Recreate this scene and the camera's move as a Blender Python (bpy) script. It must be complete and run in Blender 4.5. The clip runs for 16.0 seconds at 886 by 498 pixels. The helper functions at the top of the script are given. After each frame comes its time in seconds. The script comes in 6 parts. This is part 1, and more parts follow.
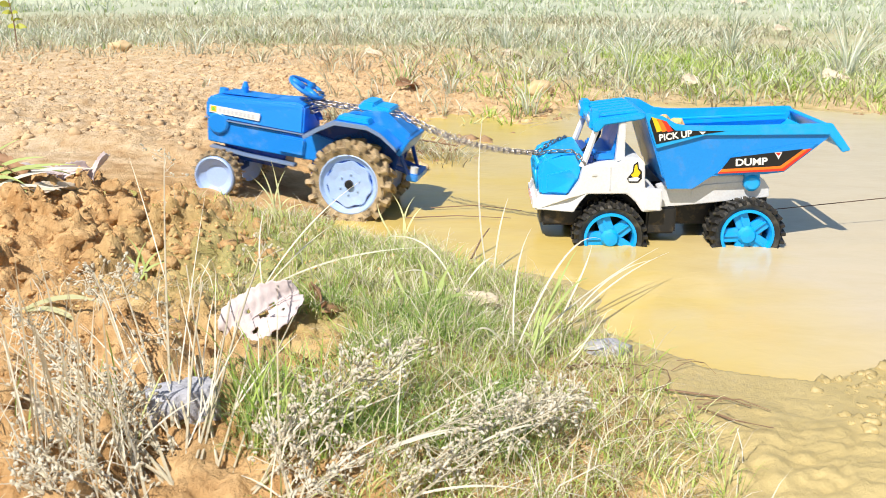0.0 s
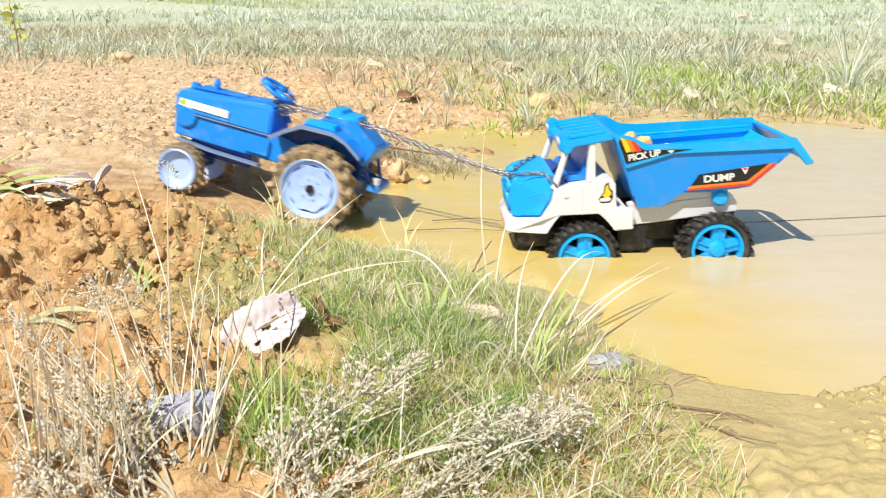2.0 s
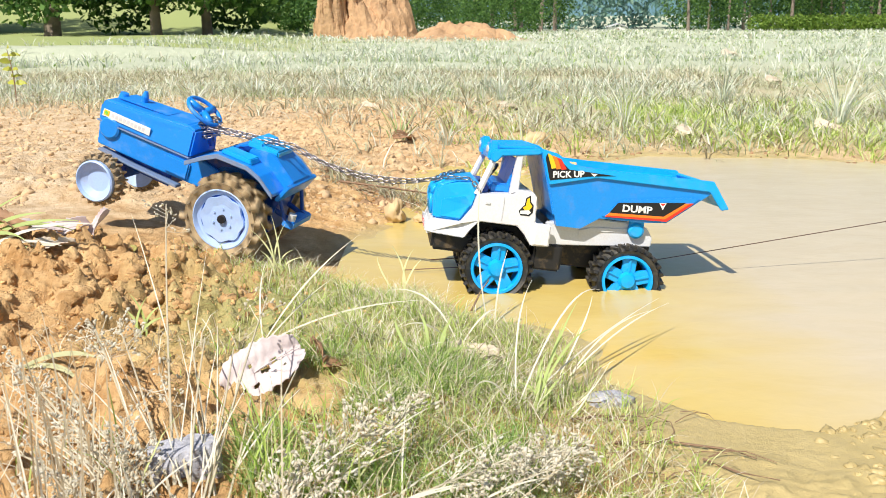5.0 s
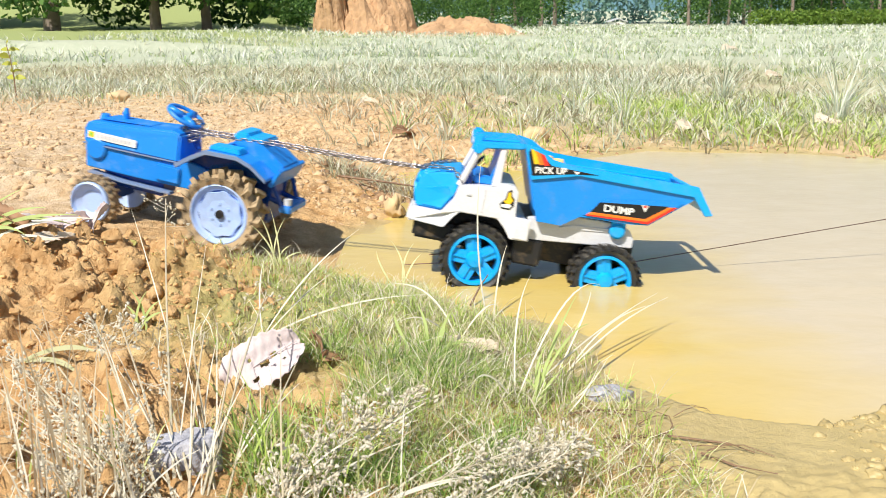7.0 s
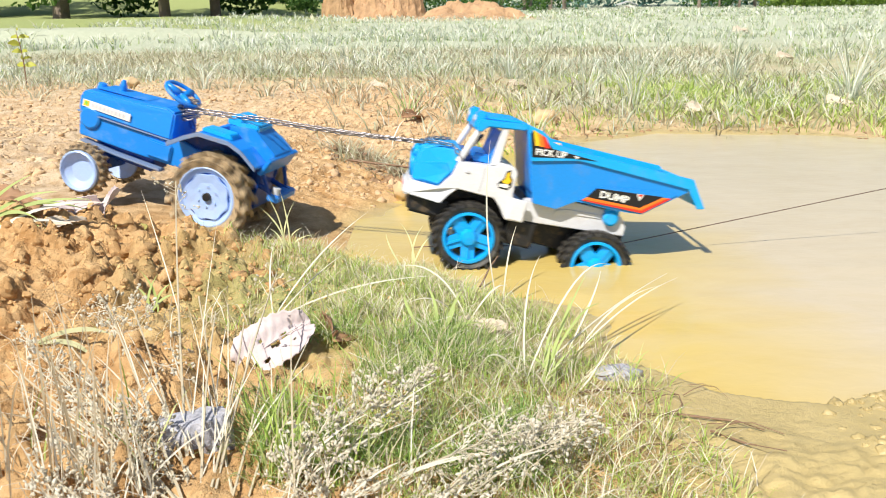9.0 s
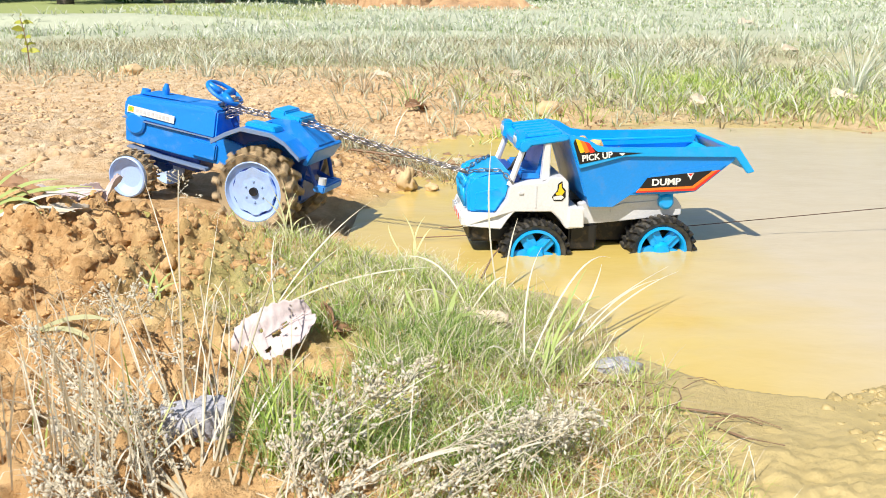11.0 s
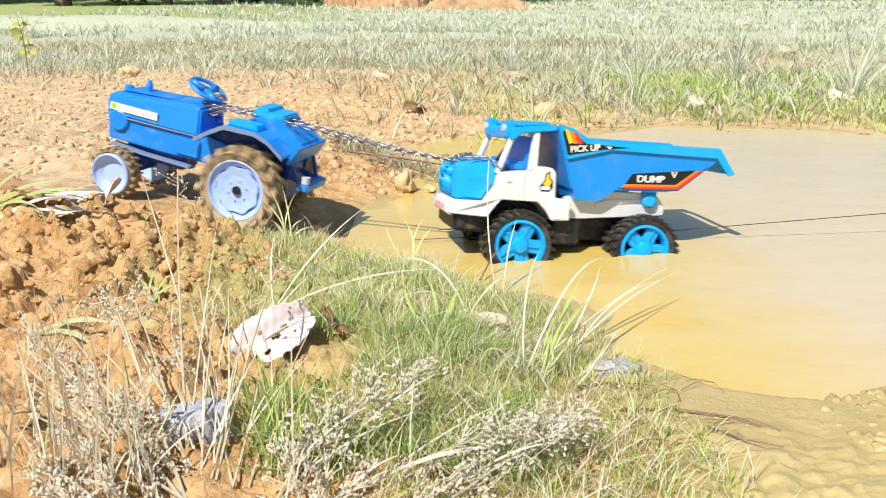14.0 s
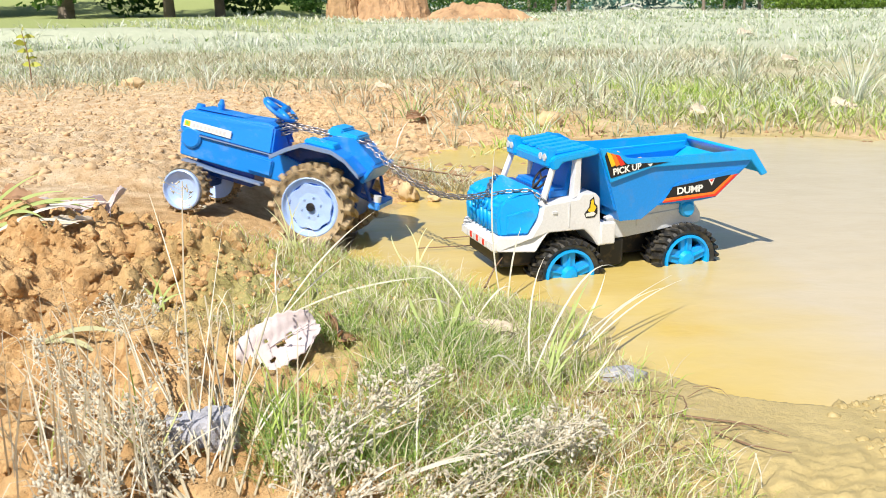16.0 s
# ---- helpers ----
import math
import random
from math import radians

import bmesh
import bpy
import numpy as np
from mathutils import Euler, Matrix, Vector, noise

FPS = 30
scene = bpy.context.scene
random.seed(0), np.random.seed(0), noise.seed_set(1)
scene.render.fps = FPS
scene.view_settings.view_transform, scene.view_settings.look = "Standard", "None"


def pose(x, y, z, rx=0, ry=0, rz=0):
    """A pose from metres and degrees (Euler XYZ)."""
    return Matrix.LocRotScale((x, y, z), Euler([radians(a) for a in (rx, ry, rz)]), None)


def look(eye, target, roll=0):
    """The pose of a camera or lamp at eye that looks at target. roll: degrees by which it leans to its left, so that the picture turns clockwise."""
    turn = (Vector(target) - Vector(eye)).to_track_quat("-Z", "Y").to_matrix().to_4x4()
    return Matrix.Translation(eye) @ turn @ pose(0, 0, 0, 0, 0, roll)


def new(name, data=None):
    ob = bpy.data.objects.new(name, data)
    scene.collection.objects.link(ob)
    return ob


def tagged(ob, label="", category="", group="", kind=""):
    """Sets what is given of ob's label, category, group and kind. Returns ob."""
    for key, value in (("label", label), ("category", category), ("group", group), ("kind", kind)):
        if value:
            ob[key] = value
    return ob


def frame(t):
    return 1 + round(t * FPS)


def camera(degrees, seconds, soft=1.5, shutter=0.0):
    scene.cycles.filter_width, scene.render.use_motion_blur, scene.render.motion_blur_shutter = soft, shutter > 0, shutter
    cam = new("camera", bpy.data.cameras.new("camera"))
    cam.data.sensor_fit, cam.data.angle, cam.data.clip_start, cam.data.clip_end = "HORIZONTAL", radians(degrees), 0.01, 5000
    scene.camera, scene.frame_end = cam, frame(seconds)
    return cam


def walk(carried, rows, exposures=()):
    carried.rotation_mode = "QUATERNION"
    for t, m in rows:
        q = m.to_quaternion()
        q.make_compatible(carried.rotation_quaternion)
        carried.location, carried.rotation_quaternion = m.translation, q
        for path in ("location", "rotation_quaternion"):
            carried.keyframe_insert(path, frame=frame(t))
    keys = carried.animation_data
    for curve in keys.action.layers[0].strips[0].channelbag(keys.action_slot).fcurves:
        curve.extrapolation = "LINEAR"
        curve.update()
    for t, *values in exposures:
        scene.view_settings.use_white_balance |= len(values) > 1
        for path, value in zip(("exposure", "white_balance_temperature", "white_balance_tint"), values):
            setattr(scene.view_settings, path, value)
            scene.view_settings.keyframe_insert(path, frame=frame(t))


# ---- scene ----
cam = camera(52.1, 16.0, 0.8, 0.5)
PATH = [
    (0, (-0.002, 0.001, 0.351), (0.0, 1.914, -0.231), 0.1),
    (0.5, (-0.001, 0.001, 0.349), (0.003, 1.914, -0.235), 0.2),
    (1, (-0.001, 0.0, 0.349), (0.004, 1.913, -0.233), 0.3),
    (1.5, (-0.004, 0.0, 0.351), (-0.008, 1.913, -0.233), 0.4),
    (2, (-0.005, 0.001, 0.353), (-0.002, 1.921, -0.205), 0.4),
    (2.5, (-0.004, 0.001, 0.354), (0.002, 1.927, -0.184), 0.2),
    (3, (-0.006, 0.0, 0.355), (0.004, 1.936, -0.15), 0.1),
    (3.5, (-0.007, 0.002, 0.356), (0.006, 1.945, -0.115), -0.0),
    (4, (-0.007, 0.0, 0.355), (0.002, 1.944, -0.114), -0.3),
    (6.5, (-0.006, -0.001, 0.354), (0.006, 1.938, -0.134), -0.3),
    (7, (-0.006, -0.002, 0.354), (0.005, 1.937, -0.132), -0.3),
    (7.5, (-0.005, -0.003, 0.354), (0.004, 1.936, -0.137), -0.2),
    (8, (-0.004, -0.003, 0.353), (0.002, 1.934, -0.145), -0.2),
    (8.5, (-0.006, -0.004, 0.353), (-0.004, 1.932, -0.148), -0.3),
    (9, (-0.005, -0.005, 0.35), (-0.017, 1.927, -0.167), -0.8),
    (11.5, (-0.004, -0.006, 0.352), (-0.022, 1.92, -0.187), -0.2),
    (12, (-0.004, -0.004, 0.351), (-0.021, 1.921, -0.188), -0.4),
    (12.5, (-0.004, -0.006, 0.351), (-0.02, 1.92, -0.187), -0.3),
    (13, (-0.003, -0.004, 0.35), (-0.017, 1.921, -0.191), -0.1),
    (13.5, (-0.004, -0.006, 0.352), (-0.013, 1.919, -0.188), -0.1),
    (14, (-0.005, -0.007, 0.353), (-0.018, 1.92, -0.183), -0.3),
    (14.5, (-0.005, -0.007, 0.353), (-0.018, 1.923, -0.17), -0.4),
    (15, (-0.007, -0.008, 0.351), (-0.02, 1.924, -0.167), -0.6),
    (15.5, (-0.007, -0.007, 0.351), (-0.021, 1.925, -0.166), -0.6),
    (16, (-0.007, -0.007, 0.35), (-0.026, 1.926, -0.164), -0.6),
]
cam.data.dof.use_dof, cam.data.dof.focus_distance, cam.data.dof.aperture_fstop = True, 1.25, 26.0
walk(cam, [(t, look(eye, target, roll)) for t, eye, target, roll in PATH])

# ---- light ----
SUN_FROM = Vector((-0.42, -0.72, 1.06))
world = bpy.data.worlds.new("sky")
scene.world = world
world.use_nodes = True
sky = world.node_tree.nodes.new("ShaderNodeTexSky")
sky.sky_type, sky.sun_disc = "NISHITA", False
sky.sun_elevation = math.atan2(SUN_FROM.z, SUN_FROM.xy.length)
sky.sun_rotation = math.atan2(SUN_FROM.x, SUN_FROM.y)
world.node_tree.links.new(sky.outputs[0], world.node_tree.nodes["Background"].inputs[0])
world.node_tree.nodes["Background"].inputs[1].default_value = 0.085
sun = new("sun", bpy.data.lights.new("sun", "SUN"))
sun.data.energy, sun.data.angle, sun.data.color = 5.0, radians(0.53), (1.0, 0.95, 0.86)
sun.matrix_basis = look(SUN_FROM * 5, (0, 0, 0))
scene.view_settings.exposure = 0.25


# ---- materials ----
def material(name, rough=0.6, metal=0.0, spec=0.5):
    m = bpy.data.materials.new(name)
    m.use_nodes = True
    b = m.node_tree.nodes["Principled BSDF"]
    b.inputs["Roughness"].default_value = rough
    b.inputs["Metallic"].default_value = metal
    b.inputs["Specular IOR Level"].default_value = spec
    return m, m.node_tree, b


def node(tree, kind, links=None, **values):
    n = tree.nodes.new("ShaderNode" + kind)
    for k, v in values.items():
        n.inputs[k.replace("_", " ")].default_value = v
    for k, out in (links or {}).items():
        tree.links.new(out, n.inputs[k])
    return n


def ramp(tree, fac, stops):
    n = tree.nodes.new("ShaderNodeValToRGB")
    e = n.color_ramp.elements
    while len(e) < len(stops):
        e.new(0.5)
    for k, (p, c) in zip(e, stops):
        k.position, k.color = p, (*c, 1)
    tree.links.new(fac, n.inputs[0])
    return n.outputs[0]


def mixed(tree, fac, a, b, mode="MIX"):
    n = tree.nodes.new("ShaderNodeMix")
    n.data_type, n.blend_type = "RGBA", mode
    for sock, v in ((n.inputs[0], fac), (n.inputs[6], a), (n.inputs[7], b)):
        if isinstance(v, (int, float)):
            sock.default_value = v
        elif isinstance(v, tuple):
            sock.default_value = (*v, 1)
        else:
            tree.links.new(v, sock)
    return n.outputs[2]


def bumped(tree, b, height, strength, distance):
    n = node(tree, "Bump", {"Height": height}, Strength=strength, Distance=distance)
    tree.links.new(n.outputs[0], b.inputs["Normal"])


def noise_of(tree, scale, detail=4.0, rough=0.55):
    co = tree.nodes.new("ShaderNodeTexCoord")
    return node(tree, "TexNoise", {"Vector": co.outputs["Object"]}, Scale=scale, Detail=detail, Roughness=rough).outputs[0]


def plastic(name, c, dirt=0.25, rough=0.32, scale=40, mud=(0.42, 0.28, 0.13), cover=(0.52, 0.75)):
    """Moulded toy plastic with scuffs and dried mud."""
    m, tr, b = material(name, rough)
    big = ramp(tr, noise_of(tr, scale, 5, 0.65), [(cover[0], (0, 0, 0)), (cover[1], (1, 1, 1))])
    small = noise_of(tr, scale * 9, 3)
    tone = mixed(tr, small, tuple(x * 0.86 for x in c), tuple(min(1, x * 1.12) for x in c))
    fac = node(tr, "Math", {0: big})
    fac.operation, fac.inputs[1].default_value = "MULTIPLY", dirt
    tr.links.new(mixed(tr, fac.outputs[0], tone, mud), b.inputs["Base Color"])
    r = node(tr, "MapRange", {0: big}, To_Min=rough, To_Max=0.75)
    tr.links.new(r.outputs[0], b.inputs["Roughness"])
    bumped(tr, b, small, 0.12, 0.001)
    return m


def simple(name, c, rough=0.6, scale=60, vary=0.25, bump=0.2, dist=0.002, metal=0.0, island=False):
    m, tr, b = material(name, rough, metal)
    f = noise_of(tr, scale, 5, 0.6)
    lo, hi = tuple(x * (1 - vary) for x in c), tuple(min(1, x * (1 + vary)) for x in c)
    col = mixed(tr, f, lo, hi)
    if island:
        g = tr.nodes.new("ShaderNodeNewGeometry")
        k = node(tr, "MapRange", {0: g.outputs["Random Per Island"]}, To_Min=0.85, To_Max=1.12)
        col = mixed(tr, 1.0, col, k.outputs[0], "MULTIPLY")
    tr.links.new(col, b.inputs["Base Color"])
    bumped(tr, b, f, bump, dist)
    return m


def blade_material(name, stops, rough=0.6, sheer=0.35):
    """Grass: each blade its own tone, some light passes through."""
    m, tr, b = material(name, rough, spec=0.3)
    g = tr.nodes.new("ShaderNodeNewGeometry")
    col = ramp(tr, g.outputs["Random Per Island"], stops)
    col = mixed(tr, 0.2, col, mixed(tr, noise_of(tr, 30, 3), (0.3, 0.3, 0.3), (1, 1, 1)), "MULTIPLY")
    tr.links.new(col, b.inputs["Base Color"])
    t = node(tr, "BsdfTranslucent", {"Color": col})
    mix = node(tr, "MixShader", {1: b.outputs[0], 2: t.outputs[0]}, Fac=sheer)
    tr.links.new(mix.outputs[0], tr.nodes["Material Output"].inputs["Surface"])
    return m


BLUE = plastic("scuffed blue plastic", (0.008, 0.235, 0.76), 0.34, 0.34, 40, (0.30, 0.42, 0.62))
BEDBLUE = plastic("blue bed plastic", (0.008, 0.250, 0.74), 0.14)
SKYBLUE = plastic("light blue plastic and sunlit bed inside", (0.004, 0.37, 0.85), 0.10)
WHITE = plastic("white plastic", (0.72, 0.72, 0.74), 0.18)
GREYWHITE = plastic("greyish white plastic", (0.62, 0.63, 0.66), 0.25)
BLACK = plastic("black plastic", (0.012, 0.012, 0.014), 0.35, 0.5)
DARKBLUE = plastic("dark blue plastic", (0.004, 0.06, 0.34), 0.3)
LAVENDER = plastic("pale blue wheel plastic", (0.40, 0.54, 0.84), 0.3, 0.4, 40, (0.45, 0.40, 0.34))
WORN = plastic("worn pale plastic edge", (0.18, 0.26, 0.42), 0.6, 0.5)
RUBBER = plastic("black tyre rubber with dried mud", (0.020, 0.020, 0.021), 0.42, 0.5, 48, (0.30, 0.26, 0.19), (0.46, 0.74))
MUDRUBBER = plastic("tyre rubber caked with mud", (0.05, 0.038, 0.024), 0.92, 0.85, 70, (0.48, 0.35, 0.20), (0.30, 0.52))
CHROME = simple("chain steel", (0.36, 0.33, 0.33), 0.34, 200, 0.3, 0.2, 0.001, 0.9)
PAPER_WHITE = simple("white sticker", (0.78, 0.78, 0.74), 0.4, 90, 0.1, 0.05)
INK = simple("black sticker ink", (0.010, 0.010, 0.012), 0.35, 90, 0.2, 0.05)
RED = simple("red sticker ink", (0.72, 0.035, 0.02), 0.35, 90, 0.12, 0.05)
ORANGE = simple("orange sticker ink", (0.85, 0.20, 0.02), 0.35, 90, 0.12, 0.05)
YELLOW = simple("yellow sticker ink", (0.85, 0.55, 0.02), 0.35, 90, 0.12, 0.05)
GREEN = simple("green sticker ink", (0.20, 0.55, 0.08), 0.35, 90, 0.12, 0.05)
LEAF_PALE = simple("bleached dead leaf", (0.60, 0.51, 0.50), 0.7, 70, 0.25, 0.5, 0.002)
LEAF_BROWN = simple("brown dead leaf", (0.34, 0.19, 0.10), 0.7, 70, 0.4, 0.5, 0.002)
LEAF_TAN = simple("tan dead leaf", (0.62, 0.52, 0.40), 0.7, 70, 0.3, 0.5, 0.002)
LEAF_YELLOW = simple("yellow leaf", (0.36, 0.32, 0.09), 0.55, 60, 0.3, 0.3)
STONE = simple("speckled grey stone", (0.42, 0.42, 0.47), 0.8, 130, 0.7, 0.9, 0.004)
TWIG = simple("dry twig", (0.24, 0.15, 0.09), 0.8, 80, 0.4, 0.5)
LINE = simple("dark cord", (0.10, 0.06, 0.04), 0.7, 200, 0.3, 0.3)
CLOD = simple("red clay clods", (0.74, 0.45, 0.20), 0.95, 150, 0.4, 0.9, 0.004, island=True)
CLOD_DARK = simple("dark wet clay lumps", (0.34, 0.21, 0.11), 0.8, 55, 0.4, 0.9, 0.004, island=True)
PEBBLE = simple("muddy pebble", (0.62, 0.45, 0.25), 0.85, 55, 0.3, 0.6, 0.003)
BARK = simple("tree bark", (0.24, 0.19, 0.15), 0.9, 5, 0.45, 0.9, 0.05)
FOLIAGE = blade_material("tree leaves", [(0, (0.04, 0.10, 0.025)), (0.5, (0.075, 0.17, 0.035)), (1, (0.15, 0.27, 0.06))], 0.6, 0.25)
# distance haze is mixed into these leaf tones as a pale blue tint
HAZE_FOLIAGE = blade_material("far tree leaves tinted with haze", [(0, (0.13, 0.26, 0.24)), (0.5, (0.18, 0.32, 0.28)), (1, (0.25, 0.38, 0.30))], 0.7, 0.2)
HEDGE_GREEN = blade_material("hedge leaves", [(0, (0.10, 0.20, 0.03)), (0.5, (0.17, 0.28, 0.04)), (1, (0.25, 0.36, 0.06))], 0.6, 0.25)
GRASS_PALE = blade_material("bleached grass blades", [(0, (0.40, 0.47, 0.34)), (0.25, (0.64, 0.69, 0.56)), (0.55, (0.86, 0.86, 0.78)), (0.8, (0.58, 0.64, 0.45)), (1, (0.74, 0.67, 0.51))], 0.6, 0.25)
GRASS_GREEN = blade_material("green grass blades", [(0, (0.24, 0.38, 0.11)), (0.4, (0.38, 0.52, 0.18)), (0.75, (0.52, 0.60, 0.29)), (1, (0.68, 0.63, 0.42))])
GRASS_DRY = blade_material("straw-coloured dry grass", [(0, (0.44, 0.34, 0.21)), (0.35, (0.64, 0.55, 0.38)), (0.7, (0.80, 0.74, 0.57)), (1, (0.88, 0.84, 0.72))], 0.6, 0.28)
TURF_GREEN = blade_material("yellow-green turf blades", [(0, (0.30, 0.46, 0.07)), (0.4, (0.54, 0.68, 0.17)), (0.75, (0.70, 0.76, 0.32)), (1, (0.86, 0.80, 0.52))], 0.6, 0.35)
GRASS_STRAGGLE = blade_material("withered field grass", [(0, (0.36, 0.30, 0.18)), (0.35, (0.58, 0.52, 0.36)), (0.6, (0.50, 0.53, 0.33)), (0.85, (0.74, 0.70, 0.55)), (1, (0.85, 0.82, 0.70))], 0.6, 0.25)
GRASS_LUSH = blade_material("fresh green shoots", [(0, (0.16, 0.30, 0.06)), (0.5, (0.34, 0.50, 0.13)), (1, (0.58, 0.66, 0.26))])
SEED = blade_material("pale seed heads", [(0, (0.66, 0.58, 0.43)), (0.5, (0.80, 0.74, 0.59)), (1, (0.90, 0.86, 0.74))], 0.8, 0.28)


def ground_material():
    m, tr, b = material("bare earth", 0.95, spec=0.25)

    def attr(n):
        a = tr.nodes.new("ShaderNodeAttribute")
        a.attribute_name = n
        return a.outputs["Fac"]
    fine, mid, big = noise_of(tr, 140, 6, 0.7), noise_of(tr, 24, 6, 0.65), noise_of(tr, 3.2, 5, 0.6)
    clay = mixed(tr, ramp(tr, mid, [(0.3, (0, 0, 0)), (0.7, (1, 1, 1))]), (0.50, 0.26, 0.09), (0.93, 0.64, 0.33))
    sand = mixed(tr, ramp(tr, mid, [(0.35, (0, 0, 0)), (0.65, (1, 1, 1))]), (0.58, 0.38, 0.20), (0.88, 0.70, 0.48))
    mud = mixed(tr, mid, (0.50, 0.39, 0.165), (0.67, 0.535, 0.26))
    field = mixed(tr, ramp(tr, big, [(0.38, (0, 0, 0)), (0.62, (1, 1, 1))]), (0.42, 0.47, 0.24), (0.62, 0.53, 0.35))
    lawn = mixed(tr, mid, (0.31, 0.41, 0.13), (0.48, 0.50, 0.22))
    col = mixed(tr, attr("sand"), clay, sand)
    tuft = noise_of(tr, 11, 6, 0.7)
    field = mixed(tr, ramp(tr, tuft, [(0.42, (0, 0, 0)), (0.60, (0.8, 0.8, 0.8))]), field, (0.62, 0.60, 0.40))
    col = mixed(tr, attr("field"), col, field)
    col = mixed(tr, attr("open"), col, mixed(tr, tuft, (0.44, 0.50, 0.34), (0.70, 0.72, 0.56)))
    col = mixed(tr, attr("lawn"), col, lawn)
    col = mixed(tr, attr("mud"), col, mud)
    col = mixed(tr, 0.42, col, mixed(tr, fine, (0.30, 0.27, 0.25), (1.0, 1.0, 1.0)), "MULTIPLY")
    tr.links.new(col, b.inputs["Base Color"])
    r = node(tr, "MapRange", {0: attr("wet")}, To_Min=0.95, To_Max=0.36)
    tr.links.new(r.outputs[0], b.inputs["Roughness"])
    s = node(tr, "Math", {0: fine, 1: mid})
    bumped(tr, b, s.outputs[0], 0.85, 0.006)
    k = node(tr, "MapRange", {0: attr("mud")}, To_Min=0.95, To_Max=0.4)
    tr.links.new(k.outputs[0], [n for n in tr.nodes if n.bl_idname == "ShaderNodeBump"][0].inputs["Strength"])
    return m


def water_material():
    m, tr, b = material("muddy water", 0.2, spec=0.5)
    co = tr.nodes.new("ShaderNodeTexCoord")
    mp = node(tr, "Mapping", {"Vector": co.outputs["Object"]}, Scale=(1.0, 1.5, 1.0))
    n1 = node(tr, "TexNoise", {"Vector": mp.outputs[0]}, Scale=1.7, Detail=5.0, Roughness=0.55, Distortion=0.9).outputs[0]
    n2 = node(tr, "TexNoise", {"Vector": mp.outputs[0]}, Scale=9.0, Detail=4.0, Roughness=0.6, Distortion=1.2).outputs[0]
    sep = node(tr, "SeparateXYZ", {0: co.outputs["Object"]})
    # paler towards +x: silt tone with the sky's reflection painted into it
    far = node(tr, "MapRange", {0: sep.outputs[0]}, From_Min=0.24, From_Max=0.50)
    sil = ramp(tr, n1, [(0.40, (0, 0, 0)), (0.75, (0.55, 0.55, 0.55))])
    mix = node(tr, "Math", {0: sil, 1: far.outputs[0]})
    mix.use_clamp = True
    half = node(tr, "Math", {0: mix.outputs[0]})
    half.operation, half.inputs[1].default_value = "MULTIPLY", 0.95
    ochre = mixed(tr, n2, (0.60, 0.42, 0.075), (0.67, 0.51, 0.15))
    silt_sky = mixed(tr, n2, (0.58, 0.475, 0.31), (0.65, 0.555, 0.40))
    tr.links.new(mixed(tr, half.outputs[0], ochre, silt_sky), b.inputs["Base Color"])
    w = node(tr, "TexNoise", {"Vector": mp.outputs[0]}, Scale=38.0, Detail=3.0, Roughness=0.5, Distortion=0.6).outputs[0]
    bumped(tr, b, w, 0.10, 0.004)
    return m


GROUND, WATER = ground_material(), water_material()


# ---- mesh helpers ----
def part(name, bm, mat, parent=None, label="", smooth=False):
    me = bpy.data.meshes.new(name)
    bmesh.ops.recalc_face_normals(bm, faces=bm.faces)
    bm.to_mesh(me)
    bm.free()
    for k in (mat if isinstance(mat, (list, tuple)) else [mat]):
        me.materials.append(k)
    if smooth:
        me.shade_smooth()
    ob = new(name, me)
    ob.parent = parent
    if label:
        tagged(ob, label)
    return ob


def empty(name, label, category, group="", m=None):
    ob = tagged(new(name), label, category, group)
    ob.empty_display_size = 0.02
    if m is not None:
        ob.matrix_basis = m
    return ob


def add_box(bm, x0, x1, y0, y1, z0, z1, bevel=0.0, m=None):
    g = bmesh.ops.create_cube(bm, size=1)["verts"]
    mat = Matrix.Translation(((x0 + x1) / 2, (y0 + y1) / 2, (z0 + z1) / 2)) @ Matrix.Diagonal((x1 - x0, y1 - y0, z1 - z0, 1))
    bmesh.ops.transform(bm, matrix=(m or Matrix()) @ mat, verts=g)
    if bevel:
        es = list({e for v in g for e in v.link_edges})
        bmesh.ops.bevel(bm, geom=es, offset=bevel, segments=2, affect="EDGES")


def add_plate(bm, pts, y0, y1, bevel=0.0, pinch=None):
    """A closed side outline of (x, z), extruded from y0 to y1. pinch(x, z, y): a new y."""
    a = [bm.verts.new((x, pinch(x, z, y0) if pinch else y0, z)) for x, z in pts]
    b = [bm.verts.new((x, pinch(x, z, y1) if pinch else y1, z)) for x, z in pts]
    fs = [bm.faces.new(a), bm.faces.new(b[::-1])]
    n = len(pts)
    for i in range(n):
        fs.append(bm.faces.new((a[i], b[i], b[(i + 1) % n], a[(i + 1) % n])))
    bmesh.ops.recalc_face_normals(bm, faces=fs)
    if bevel:
        es = list({e for f in fs for e in f.edges})
        bmesh.ops.bevel(bm, geom=es, offset=bevel, segments=2, affect="EDGES")


def add_rod(bm, p, q, r, r2=None, seg=10):
    p, q = Vector(p), Vector(q)
    d = q - p
    m = Matrix.Translation((p + q) / 2) @ d.to_track_quat("Z", "Y").to_matrix().to_4x4()
    bmesh.ops.create_cone(bm, cap_ends=True, segments=seg, radius1=r, radius2=r if r2 is None else r2, depth=d.length, matrix=m)


def add_spin(bm, profile, seg=40, x=0.0, z=0.0):
    """A closed outline of (radius, y) turned about the y axis through (x, z)."""
    rings = []
    for i in range(seg):
        a = 2 * math.pi * i / seg
        rings.append([bm.verts.new((x + r * math.sin(a), y, z + r * math.cos(a))) for r, y in profile])
    n = len(profile)
    for i in range(seg):
        p, q = rings[i], rings[(i + 1) % seg]
        for k in range(n):
            bm.faces.new((p[k], p[(k + 1) % n], q[(k + 1) % n], q[k]))


